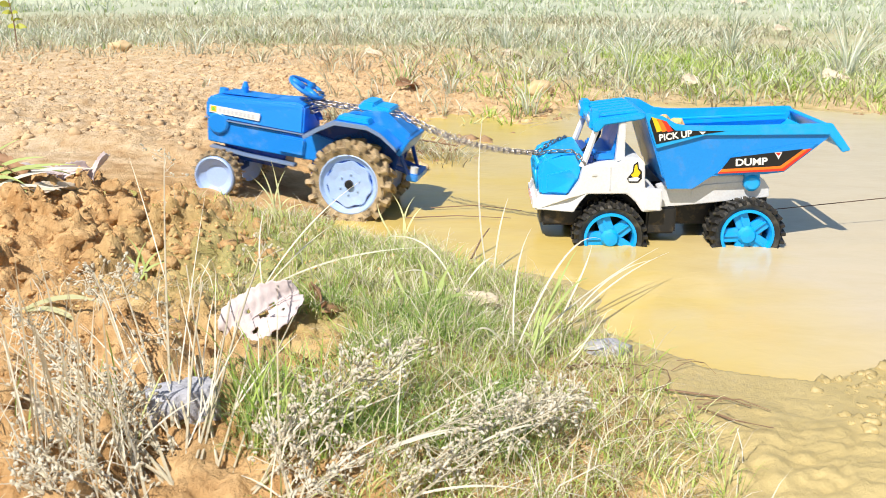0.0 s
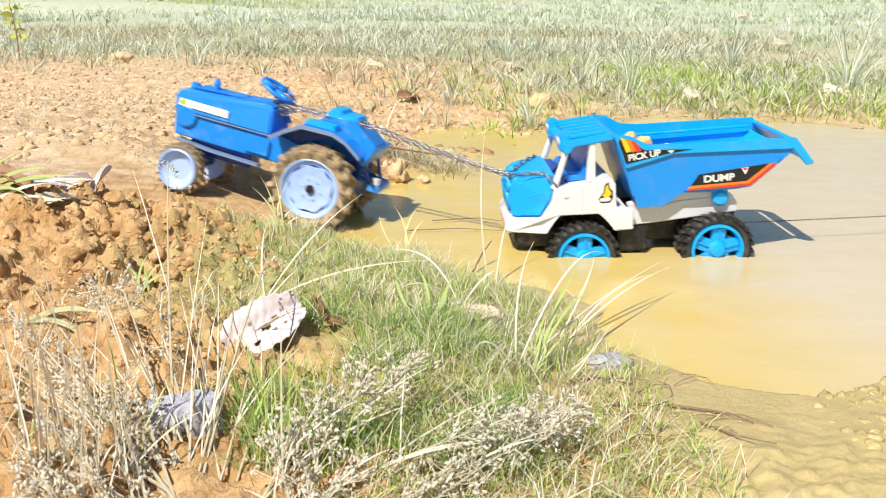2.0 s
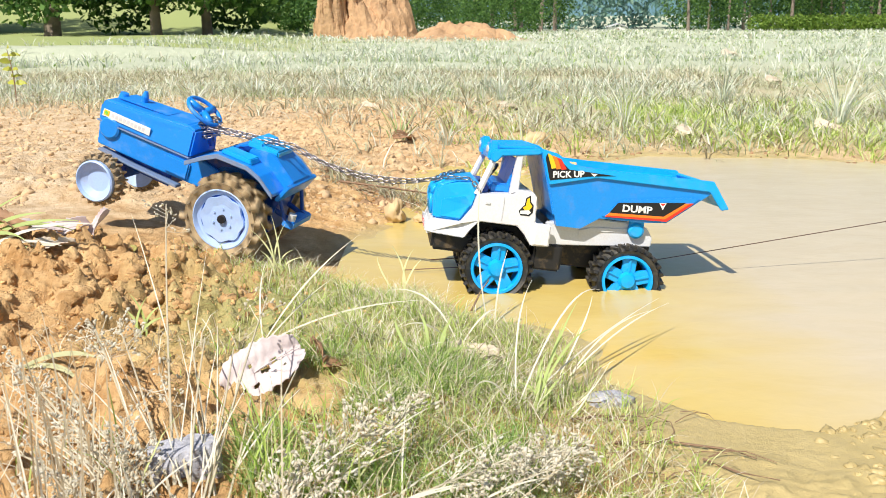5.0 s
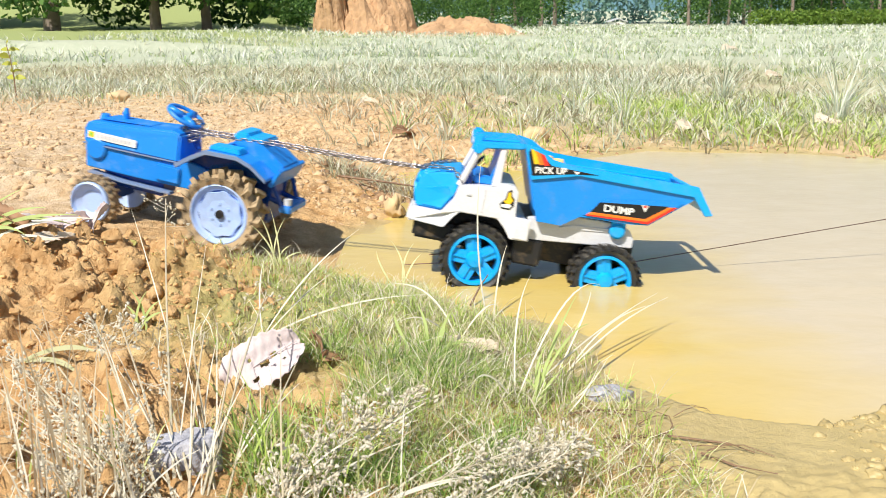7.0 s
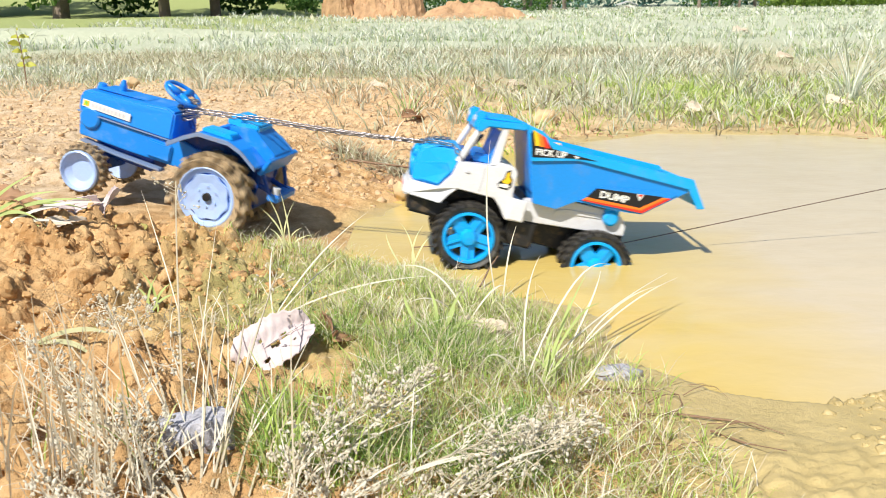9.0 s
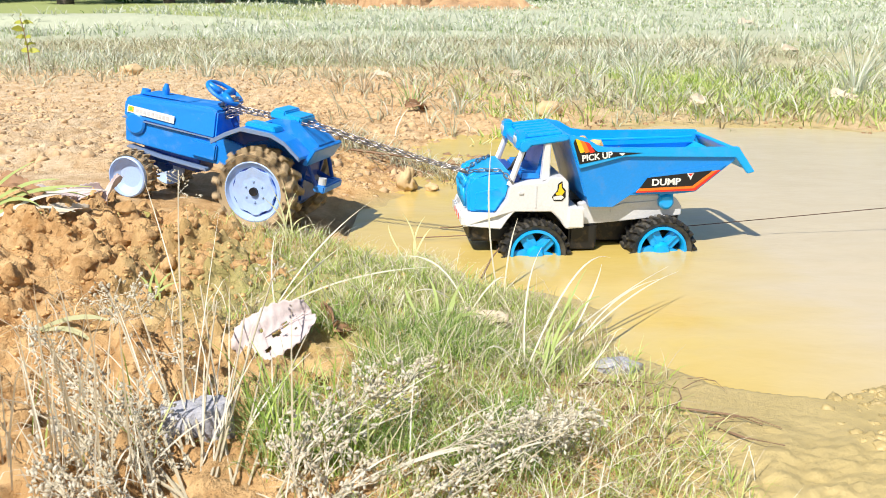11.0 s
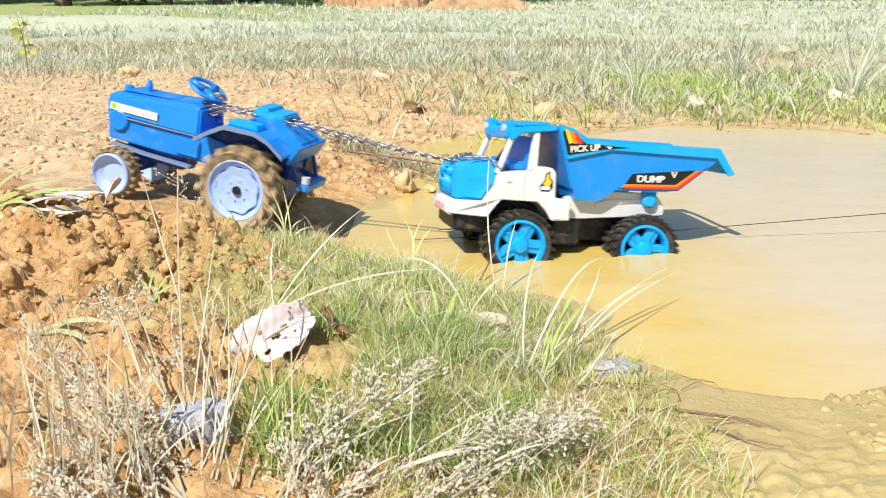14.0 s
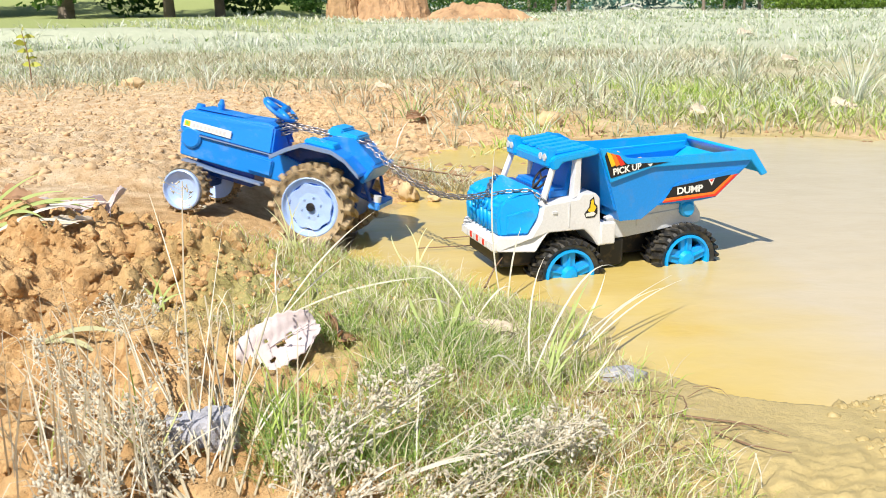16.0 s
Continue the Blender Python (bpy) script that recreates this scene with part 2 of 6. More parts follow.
def add_ring(bm, R, r, m, seg=28, sub=8):
    rows = []
    for i in range(seg):
        a = 2 * math.pi * i / seg
        c = Vector((math.cos(a), math.sin(a), 0))
        rows.append([bm.verts.new(m @ (c * (R + r * math.cos(b)) + Vector((0, 0, r * math.sin(b))))) for b in (2 * math.pi * k / sub for k in range(sub))])
    for i in range(seg):
        for k in range(sub):
            bm.faces.new((rows[i][k], rows[i][(k + 1) % sub], rows[(i + 1) % seg][(k + 1) % sub], rows[(i + 1) % seg][k]))


def link_bm(L=0.0122, W=0.0072, r=0.00105):
    """One oval chain link along x."""
    bm = bmesh.new()
    path, n = [], 14
    for i in range(n):
        a = 2 * math.pi * i / n
        s = (L - W) / 2 * (1 if math.cos(a) > 0 else -1)
        path.append(Vector((s + (W / 2 - r) * math.cos(a), (W / 2 - r) * math.sin(a), 0)))
    rows = []
    for i in range(n):
        t = (path[(i + 1) % n] - path[i - 1]).normalized()
        u = t.cross(Vector((0, 0, 1)))
        rows.append([bm.verts.new(path[i] + u * r * math.cos(b) + Vector((0, 0, r * math.sin(b)))) for b in (2 * math.pi * k / 5 for k in range(5))])
    for i in range(n):
        for k in range(5):
            bm.faces.new((rows[i][k], rows[i][(k + 1) % 5], rows[(i + 1) % n][(k + 1) % 5], rows[(i + 1) % n][k]))
    return bm


def letters(text, size, m, mat, parent, name="lettering"):
    """Words in the built-in font as a thin mesh."""
    cu = bpy.data.curves.new(name, "FONT")
    cu.body, cu.size, cu.align_x, cu.align_y, cu.extrude, cu.offset = text, size, "CENTER", "CENTER", 0.0002, size * 0.032
    ob = bpy.data.objects.new("tmp", cu)
    me = bpy.data.meshes.new_from_object(ob)
    bpy.data.objects.remove(ob)
    me.name = name
    me.transform(m)
    me.materials.clear()
    me.materials.append(mat)
    out = new(name, me)
    out.parent = parent
    return out


# ---- ground ----
def lattice(ix, iy, seed):
    h = (ix.astype(np.int64) * 374761393 + iy.astype(np.int64) * 668265263 + seed * 974711) & 0x7FFFFFFF
    h = ((h ^ (h >> 13)) * 1274126177) & 0x7FFFFFFF
    return ((h ^ (h >> 16)) & 0xFFFF) / 65535.0


def vnoise(x, y, seed=0):
    x, y = np.asarray(x, float), np.asarray(y, float)
    ix, iy = np.floor(x), np.floor(y)
    fx, fy = x - ix, y - iy
    fx, fy = fx * fx * (3 - 2 * fx), fy * fy * (3 - 2 * fy)
    a, b = lattice(ix, iy, seed), lattice(ix + 1, iy, seed)
    c, d = lattice(ix, iy + 1, seed), lattice(ix + 1, iy + 1, seed)
    return (a * (1 - fx) + b * fx) * (1 - fy) + (c * (1 - fx) + d * fx) * fy


def fbm(x, y, seed=0, octaves=4):
    return sum(vnoise(x * 2 ** k, y * 2 ** k, seed + 7 * k) * 0.5 ** k for k in range(octaves)) / (2 - 0.5 ** (octaves - 1))


def cells(x, y, seed):
    """Distance to the nearest of scattered points, one to each unit square."""
    ix, iy = np.floor(x), np.floor(y)
    best = np.full(np.shape(x), 9.0)
    for dx in (-1, 0, 1):
        for dy in (-1, 0, 1):
            best = np.minimum(best, np.hypot(ix + dx + lattice(ix + dx, iy + dy, seed) - x, iy + dy + lattice(ix + dx, iy + dy, seed + 5) - y))
    return best


def step(a, b, v):
    t = np.clip((v - a) / (b - a), 0, 1)
    return t * t * (3 - 2 * t)


POND = [(-0.10, 1.34), (-0.02, 1.22), (0.03, 1.09), (0.11, 1.03), (0.17, 0.99), (0.165, 0.86), (0.24, 0.765), (0.333, 0.735), (0.45, 0.80), (0.70, 0.84), (1.4, 0.8), (2.6, 1.0),
        (2.6, 2.2), (1.6, 2.35), (1.15, 2.30), (0.95, 2.45), (0.58, 2.52), (0.36, 2.38), (0.23, 2.18), (0.12, 1.92), (0.02, 1.74), (-0.07, 1.60), (-0.13, 1.48)]


def shore(x, y):
    """Distance to the pond's edge, below zero inside it."""
    x, y = np.asarray(x, float), np.asarray(y, float)
    best, inside = np.full(x.shape, 1e9), np.zeros(x.shape, bool)
    for (ax, ay), (bx, by) in zip(POND, POND[1:] + POND[:1]):
        dx, dy = bx - ax, by - ay
        t = np.clip(((x - ax) * dx + (y - ay) * dy) / (dx * dx + dy * dy), 0, 1)
        best = np.minimum(best, np.hypot(x - ax - t * dx, y - ay - t * dy))
        inside ^= ((ay > y) != (by > y)) & (x < (bx - ax) * (y - ay) / (by - ay + 1e-12) + ax)
    return np.where(inside, -best, best)


def zones(x, y):
    d = shore(x, y) + 0.05 * (fbm(x * 9, y * 9, 3) - 0.5)
    edge = 0.5 * (fbm(x * 2.2, y * 2.2, 11) - 0.5) + 0.9 * (fbm(x * 0.8, y * 0.8, 13) - 0.5)
    field = step(-0.55, 0.55, np.where(x < 0.05, (y - 3.9 - 0.55 * np.clip(-x - 0.5, -0.9, 3) * 0.4) * 0.6, y - 2.75 - np.clip(0.5 - x, 0, 1) * 0.9) + edge * 0.9)
    lawn = step(0.30, 0.0, np.hypot((x + 0.03) / 0.9, (y - 1.0) / 0.75) - 0.16 + edge * 0.2) * 0.8
    lawn = np.maximum(lawn, step(11, 13, y) * step(0, -3, x + y * 0.05))
    mud = step(0.10, 0.0, d)
    mud = np.maximum(mud, step(0.08, 0.2, x + (y - 0.7) * 0.1) * step(1.2, 0.9, y))
    sand = step(-0.2, -0.75, x + edge * 0.5) * step(1.2, 1.5, y)
    sand = np.maximum(sand, 0.5 * step(1.9, 2.3, y))
    return d, field, lawn, mud, sand


def height(x, y):
    x, y = np.asarray(x, float), np.asarray(y, float)
    d, field, lawn, mud, sand = zones(x, y)
    rise = np.interp(-x, [0.02, 0.07, 0.13, 0.20, 0.26, 0.32, 0.36, 0.45, 0.56, 0.8, 1.4], [-0.03, -0.024, -0.010, 0.002, 0.014, 0.028, 0.040, 0.054, 0.066, 0.082, 0.085])
    rise = rise * step(2.9, 1.9, y) * step(0.75, 1.15, y) + 0.03 * step(1.15, 0.75, y) * step(0.15, -0.05, x)
    land = 0.012 + 0.02 * step(2.0, 3.2, y) + rise
    land += 0.03 * np.exp(-((x + 0.02) / 0.16) ** 2 - ((y - 1.02) / 0.16) ** 2)
    land *= 0.25 + 0.75 * step(0.0, 0.18, d)
    track = step(0.12, 0.03, np.abs(y - 1.36 + 0.1 * (x + 0.2)) - 0.06) * step(0.1, 0.0, x)
    h = np.where(d > 0, land, np.where(x < 0.05, np.minimum(land, -0.045 * step(0.0, -0.16, d)), -0.06 * step(0.0, -0.14, d)))
    h = np.where((track > 0.02) & (x < 0.06), h * (1 - track) + (rise - 0.006) * track, h)
    rough = (1 - field) * (1 - 0.85 * mud) * step(-0.05, 0.06, d)
    clods = 1.3 * fbm(x * 18, y * 18, 5, 5) + 0.9 * np.abs(fbm(x * 30, y * 30, 6, 4) - 0.5) - 0.35
    h = h + rough * (0.020 * (clods - 0.3) * (1 - 0.75 * track) * (0.8 + 0.9 * step(1.35, 1.05, y) * step(0.0, -0.25, x)) + 0.010 * (fbm(x * 6, y * 6, 8, 5) - 0.5))
    # broken clay on the near bank: lumps of three sizes with gaps between them
    near = rough * step(1.45, 1.25, y) * step(0.40, 0.50, y) * step(0.06, -0.14, x) * (1 - 0.85 * track) * (1 - 0.55 * lawn)
    wx, wy = x + 0.012 * (fbm(x * 50, y * 50, 15) - 0.5), y + 0.012 * (fbm(x * 50, y * 50, 16) - 0.5)
    torn = step(0.40, 0.60, fbm(x * 8, y * 8, 18))
    h = h + near * ((0.010 + 0.045 * torn) * (0.45 - cells(wx * 20, wy * 20, 101)) + (0.008 + 0.018 * torn) * (0.45 - cells(wx * 52, wy * 52, 111)) + 0.0075 * (0.45 - cells(wx * 125, wy * 125, 121)))
    h = h + rough * step(1.5, 1.7, y) * step(4.6, 3.6, y) * (0.008 * (0.45 - cells(wx * 22, wy * 22, 131)) + 0.008 * (0.45 - cells(wx * 44, wy * 44, 133)))
    h = h + mud * step(0.04, 0.12, d) * step(1.2, 0.9, y) * step(0.52, 0.64, fbm(x * 7, y * 7, 19)) * (0.0022 * (0.45 - cells(wx * 46, wy * 46, 141)) + 0.003 * (0.45 - cells(wx * 120, wy * 120, 151)))
    h = h + mud * step(-0.02, 0.03, d) * (0.005 * (fbm(x * 14, y * 14, 21) - 0.35) + 0.004 * np.abs(fbm(x * 17, y * 17, 23, 5) - 0.5) * step(0.05, 0.14, d) + 0.035 * np.abs(fbm(x * 34, y * 34, 27, 5) - 0.5) * np.exp(-((x - 0.28) / 0.12) ** 2 - ((y - 0.60) / 0.07) ** 2))
    h = h + field * 0.03 * (fbm(x * 3, y * 3, 31) - 0.5) + step(5, 12, y) * 0.10 * (fbm(x * 0.4, y * 0.4, 33) - 0.5)
    left = step(-1.0, -5.0, x + 0.12 * (y - 16))
    h = h + left * (0.13 * step(10.6, 10.9, y + 0.6 * np.sin(x * 0.9)) + 1.6 * step(27, 50, y))
    h = h + step(90, 160, y) * 2.0
    return h


def graded(spans):
    out = [spans[0][0]]
    for a, b, n in spans:
        out += list(np.linspace(a, b, n + 1)[1:])
    return np.array(out)


def build_ground():
    xs = graded([(-320, -60, 10), (-60, -12, 24), (-12, -3, 45), (-3, -1.1, 80), (-1.1, -0.75, 50), (-0.75, 0.22, 340), (0.22, 0.7, 110), (0.7, 1.6, 70), (1.6, 3, 40), (3, 12, 45), (12, 60, 24), (60, 320, 10)])
    ys = graded([(-8, -0.5, 10), (-0.5, 0.45, 20), (0.45, 1.32, 310), (1.32, 1.75, 70), (1.75, 3.2, 130), (3.2, 6, 90), (6, 14, 80), (14, 42, 80), (42, 160, 40), (160, 900, 20)])
    X, Y = np.meshgrid(xs, ys)
    Z = height(X, Y)
    nx, ny = len(xs), len(ys)
    co = np.stack([X.ravel(), Y.ravel(), Z.ravel()], -1)
    i = (np.arange(ny - 1)[:, None] * nx + np.arange(nx - 1)[None, :]).ravel()
    quads = np.stack([i, i + 1, i + nx + 1, i + nx], -1)
    me = bpy.data.meshes.new("ground")
    me.from_pydata(co.tolist(), [], quads.tolist())
    d, field, lawn, mud, sand = zones(X.ravel(), Y.ravel())
    heap = np.exp(-(((X.ravel() + 0.2) / 3.0) ** 2 + ((Y.ravel() - 24) / 4) ** 2) ** 2)
    for name, v in (("field", field * (1 - heap)), ("lawn", lawn), ("mud", mud * (1 - step(3, 4, Y.ravel()))), ("sand", sand), ("open", field * (1 - lawn) * (1 - heap) * step(5.0, 9.0, Y.ravel())), ("wet", np.clip(mud * step(0.12, 0.0, d) + 0.75 * mud, 0, 1))):
        a = me.attributes.new(name, "FLOAT", "POINT")
        a.data.foreach_set("value", np.ascontiguousarray(v, dtype=np.float32))
    me.materials.append(GROUND)
    me.shade_smooth()
    return tagged(new("ground", me), "red clay bank, wet yellow mud and bleached grass field", "ground", kind="structure")


ground = build_ground()


def build_water():
    xs, ys = np.linspace(-0.16, 2.7, 200), np.linspace(0.68, 2.62, 150)
    X, Y = np.meshgrid(xs, ys)
    Z = 0.0012 * (fbm(X * 12, Y * 22, 41, 3) - 0.5)
    nx, ny = len(xs), len(ys)
    i = (np.arange(ny - 1)[:, None] * nx + np.arange(nx - 1)[None, :]).ravel()
    me = bpy.data.meshes.new("water")
    me.from_pydata(np.stack([X.ravel(), Y.ravel(), Z.ravel()], -1).tolist(), [], np.stack([i, i + 1, i + nx + 1, i + nx], -1).tolist())
    me.materials.append(WATER)
    me.shade_smooth()
    return tagged(new("water", me), "opaque yellow muddy puddle water with faint ripples", "water", kind="structure")


water = build_water()


def ground_at(x, y):
    return float(height(np.array([x]), np.array([y]))[0])


# ---- dump truck: origin between the axles, x ahead, y to its left ----
def tyre_body(R, w, r_in, lug_h, seg=48):
    """Tyre about the y axis, without its tread blocks."""
    bm = bmesh.new()
    h = w / 2
    add_spin(bm, [(r_in, -h * 0.8), (R * 0.86, -h), (R - lug_h * 1.3, -h * 0.82), (R - lug_h, -h * 0.4), (R - lug_h, h * 0.4), (R - lug_h * 1.3, h * 0.82), (R * 0.86, h), (r_in, h * 0.8)], seg)
    return bm


def tread(wheel, mesh, R, w, lugs, lug_h, chevron):
    """Raised blocks round the tyre, each a piece of its own on one mesh."""
    for i in range(lugs):
        for side in (-1, 1):
            b = new("tread_block", mesh)
            b.parent = wheel
            b.matrix_basis = pose(0, 0, 0, 0, 360 * (i + (0.5 if side > 0 else 0)) / lugs, 0) @ pose(0, side * w * 0.26, R - lug_h * 0.75, 0, 0, side * chevron)


def block_mesh(R, w, lug_h, thick, mat):
    bm = bmesh.new()
    add_box(bm, -R * thick, R * thick, -w * 0.275, w * 0.275, -lug_h * 1.1, lug_h * 0.75)
    for v in bm.verts:
        if v.co.z > 0:
            v.co.x *= 0.72
    return part("tmp", bm, mat).data


def spoke_rim(R, side):
    """Deep blue rim with five spokes and a domed hub; side: which way it faces along y."""
    bm = bmesh.new()
    s = side
    add_spin(bm, [(R, s * 0.021), (R * 0.90, s * 0.0215), (R * 0.86, s * 0.017), (R * 0.84, -s * 0.012), (R * 0.97, -s * 0.018)], 40)
    for i in range(5):
        m = pose(0, 0, 0, 0, i * 72, 0)
        add_box(bm, -R * 0.27, R * 0.27, min(s * 0.009, s * 0.016), max(s * 0.009, s * 0.016), R * 0.2, R * 0.9, 0.001, m)
        add_box(bm, -R * 0.05, R * 0.05, min(s * 0.014, s * 0.0185), max(s * 0.014, s * 0.0185), R * 0.2, R * 0.86, 0.0008, m)
    add_spin(bm, [(R * 0.36, s * 0.008), (R * 0.35, s * 0.017), (R * 0.26, s * 0.0225), (R * 0.001, s * 0.024), (R * 0.001, s * 0.008)], 24)
    return bm


def build_truck():
    t = empty("toy_dump_truck", "blue and white plastic toy dump truck wading in muddy water", "toy truck")
    # white lower cab with the wheel arches
    bm = bmesh.new()
    add_plate(bm, [(0.193, 0.034), (0.196, 0.046), (0.192, 0.054), (0.153, 0.055), (0.139, 0.076), (0.135, 0.096), (0.086, 0.101), (0.080, 0.108), (0.060, 0.107), (0.054, 0.100), (0.052, 0.066),
                   (0.036, 0.064), (0.028, 0.036), (0.054, 0.034), (0.064, 0.048), (0.076, 0.059), (0.128, 0.059), (0.137, 0.048), (0.146, 0.034)], -0.080, 0.080, 0.0012,
              lambda x, z, y: y * (1 - 0.22 * max(0, (x - 0.165) / 0.03)))
    cab = part("cab_body", bm, WHITE, t, "white moulded cab with wheel arches")
    for s in (1, -1):
        bm = bmesh.new()
        add_box(bm, 0.098, 0.0995, s * 0.0802 - 0.0006, s * 0.0802 + 0.0006, 0.064, 0.096)
        add_box(bm, 0.117, 0.123, s * 0.0805 - 0.001, s * 0.0805 + 0.001, 0.084, 0.087)
        part("door_seam", bm, GREYWHITE, cab)
        bm = bmesh.new()
        add_box(bm, 0.030, 0.052, s * 0.079 - 0.004, s * 0.079 + 0.004, 0.036, 0.066, 0.0015)
        part("step_panel", bm, WHITE, cab)
    # bumper with its worn marking
    bm = bmesh.new()
    add_box(bm, 0.188, 0.199, -0.060, 0.060, 0.032, 0.048, 0.003)
    bumper = part("bumper", bm, WHITE, t)
    for k in range(7):
        bm = bmesh.new()
        y = -0.035 + k * 0.0115
        add_box(bm, 0.1985, 0.1996, y, y + 0.007, 0.036, 0.044)
        part("marking_bar", bm, RED if k % 2 else GREYWHITE, bumper, "worn red and grey marking")
    # hood
    bm = bmesh.new()
    add_plate(bm, [(0.190, 0.053), (0.193, 0.080), (0.190, 0.096), (0.183, 0.104), (0.160, 0.109), (0.132, 0.112), (0.132, 0.095), (0.138, 0.076), (0.152, 0.054)], -0.070, 0.070, 0.0035,
              lambda x, z, y: y * (1 - 0.14 * max(0, (x - 0.160) / 0.03)) * (1 - 0.06 * max(0, (z - 0.09) / 0.02)))
    hood = part("hood", bm, SKYBLUE, t, "rounded blue hood")
    for k in range(6):
        bm = bmesh.new()
        y = -0.035 + k * 0.014
        add_rod(bm, (0.1915, y, 0.057), (0.1945, y, 0.084), 0.0026, seg=8)
        add_rod(bm, (0.1945, y, 0.084), (0.1895, y, 0.097), 0.0026, seg=8)
        add_rod(bm, (0.1895, y, 0.097), (0.178, y, 0.1055), 0.0026, 0.0012, seg=8)
        part("grille_rib", bm, SKYBLUE, hood, smooth=True)
    for s in (1, -1):
        bm = bmesh.new()
        add_plate(bm, [(0.181, 0.058), (0.181, 0.082), (0.150, 0.090), (0.142, 0.078), (0.154, 0.058)], s * 0.060, s * 0.0708, 0.0008, lambda x, z, y: y * (1 - 0.14 * max(0, (x - 0.160) / 0.03)))
        part("hood_side", bm, SKYBLUE, hood)
    # pillars and interior
    for s in (1, -1):
        bm = bmesh.new()
        add_rod(bm, (0.135, s * 0.070, 0.094), (0.115, s * 0.066, 0.151), 0.0048, 0.0042, 8)
        part("front_pillar", bm, WHITE, t)
        bm = bmesh.new()
        add_plate(bm, [(0.092, 0.100), (0.088, 0.156), (0.080, 0.156), (0.080, 0.105)], s * 0.062, s * 0.074, 0.001)
        part("rear_pillar", bm, WHITE, t)
    bm = bmesh.new()
    add_box(bm, 0.088, 0.118, -0.055, 0.055, 0.098, 0.112, 0.003)
    add_plate(bm, [(0.096, 0.108), (0.086, 0.146), (0.080, 0.146), (0.088, 0.108)], -0.055, 0.055, 0.001)
    part("cab_seat", bm, BLUE, t, "blue bench seat")
    bm = bmesh.new()
    add_ring(bm, 0.016, 0.0016, pose(0.117, 0.030, 0.122, 0, 55, 0), 20, 6)
    add_rod(bm, (0.117, 0.030, 0.122), (0.131, 0.030, 0.108), 0.0016, seg=6)
    for k in range(3):
        a = k * 2.094
        add_rod(bm, (0.117, 0.030, 0.122), pose(0.117, 0.030, 0.122, 0, 55, 0) @ Vector((0.016 * math.cos(a), 0.016 * math.sin(a), 0)), 0.0013, seg=6)
    part("steering_wheel", bm, BLACK, t)
    bm = bmesh.new()
    add_box(bm, 0.119, 0.133, -0.06, 0.06, 0.094, 0.108, 0.002)
    part("dashboard", bm, DARKBLUE, t)
    # chassis
    bm = bmesh.new()
    add_box(bm, -0.125, 0.135, -0.030, 0.030, 0.004, 0.052, 0.002)
    add_box(bm, 0.128, 0.188, -0.058, 0.058, 0.010, 0.036, 0.004)
    add_box(bm, -0.112, -0.078, -0.045, 0.045, -0.012, 0.03, 0.002)
    add_box(bm, 0.078, 0.112, -0.045, 0.045, -0.012, 0.03, 0.002)
    part("chassis", bm, BLACK, t)
    for s in (1, -1):
        bm = bmesh.new()
        add_box(bm, 0.006, 0.046, s * 0.050 - 0.016, s * 0.050 + 0.016, 0.000, 0.038, 0.003)
        part("tank", bm, BLACK, t)
        bm = bmesh.new()
        add_plate(bm, [(0.034, 0.067), (0.028, 0.036), (-0.116, 0.050), (-0.116, 0.062), (-0.108, 0.074), (-0.098, 0.080), (-0.02, 0.080), (0.02, 0.070)], s * 0.052, s * 0.064, 0.0012)
        rail = part("side_rail", bm, GREYWHITE, t, "greyish white side rail")
        bm = bmesh.new()
        add_plate(bm, [(-0.012, 0.052), (-0.018, 0.060), (-0.078, 0.066), (-0.082, 0.072), (-0.030, 0.068), (-0.012, 0.062)], s * 0.0636, s * 0.0655, 0.0005)
        part("rail_panel", bm, GREYWHITE, rail)
        bm = bmesh.new()
        add_spin(bm, [(0.011, s * 0.060), (0.011, s * 0.071), (0.008, s * 0.0735), (0.0002, s * 0.0735), (0.0002, s * 0.060)], 20, -0.090, 0.071)
        add_box(bm, -0.100, -0.080, s * 0.066 - 0.004, s * 0.066 + 0.004, 0.071, 0.087, 0.001)
        part("bed_hinge", bm, SKYBLUE, t)
    # tipping bed
    lower = [(0.050, 0.150), (0.041, 0.120), (0.023, 0.066), (-0.010, 0.066), (-0.034, 0.083), (-0.102, 0.085), (-0.127, 0.088), (-0.180, 0.133), (-0.184, 0.148)]
    bm = bmesh.new()
    ring = {s: [bm.verts.new((x, s * 0.080, z)) for x, z in lower] for s in (1, -1)}
    for s in (1, -1):
        v = ring[s]
        bm.faces.new(v)
    for i in range(len(lower) - 2):
        bm.faces.new((ring[1][i], ring[1][i + 1], ring[-1][i + 1], ring[-1][i]))
    bed = part("bed", bm, [BEDBLUE, SKYBLUE], t, "blue tipping bed, open at the tail")
    # inner shell takes the lighter blue: sunlight in the bed put into the colour
    so = bed.modifiers.new("thickness", "SOLIDIFY")
    so.thickness, so.offset, so.material_offset = 0.003, -1, 1
    bm = bmesh.new()
    add_plate(bm, [(0.050, 0.161), (0.057, 0.161), (0.030, 0.080), (0.022, 0.080)], -0.078, 0.078, 0.001)
    part("bed_front_wall", bm, BEDBLUE, bed)
    for s in (1, -1):
        bm = bmesh.new()
        add_plate(bm, [(0.059, 0.167), (0.036, 0.163), (0.016, 0.152), (-0.006, 0.149), (-0.182, 0.152), (-0.209, 0.117), (-0.199, 0.114), (-0.179, 0.137), (-0.022, 0.137), (0.041, 0.120)], s * 0.079, s * 0.084, 0.0010)
        part("rim", bm, SKYBLUE, bed, "light blue flared rim")
        bm = bmesh.new()
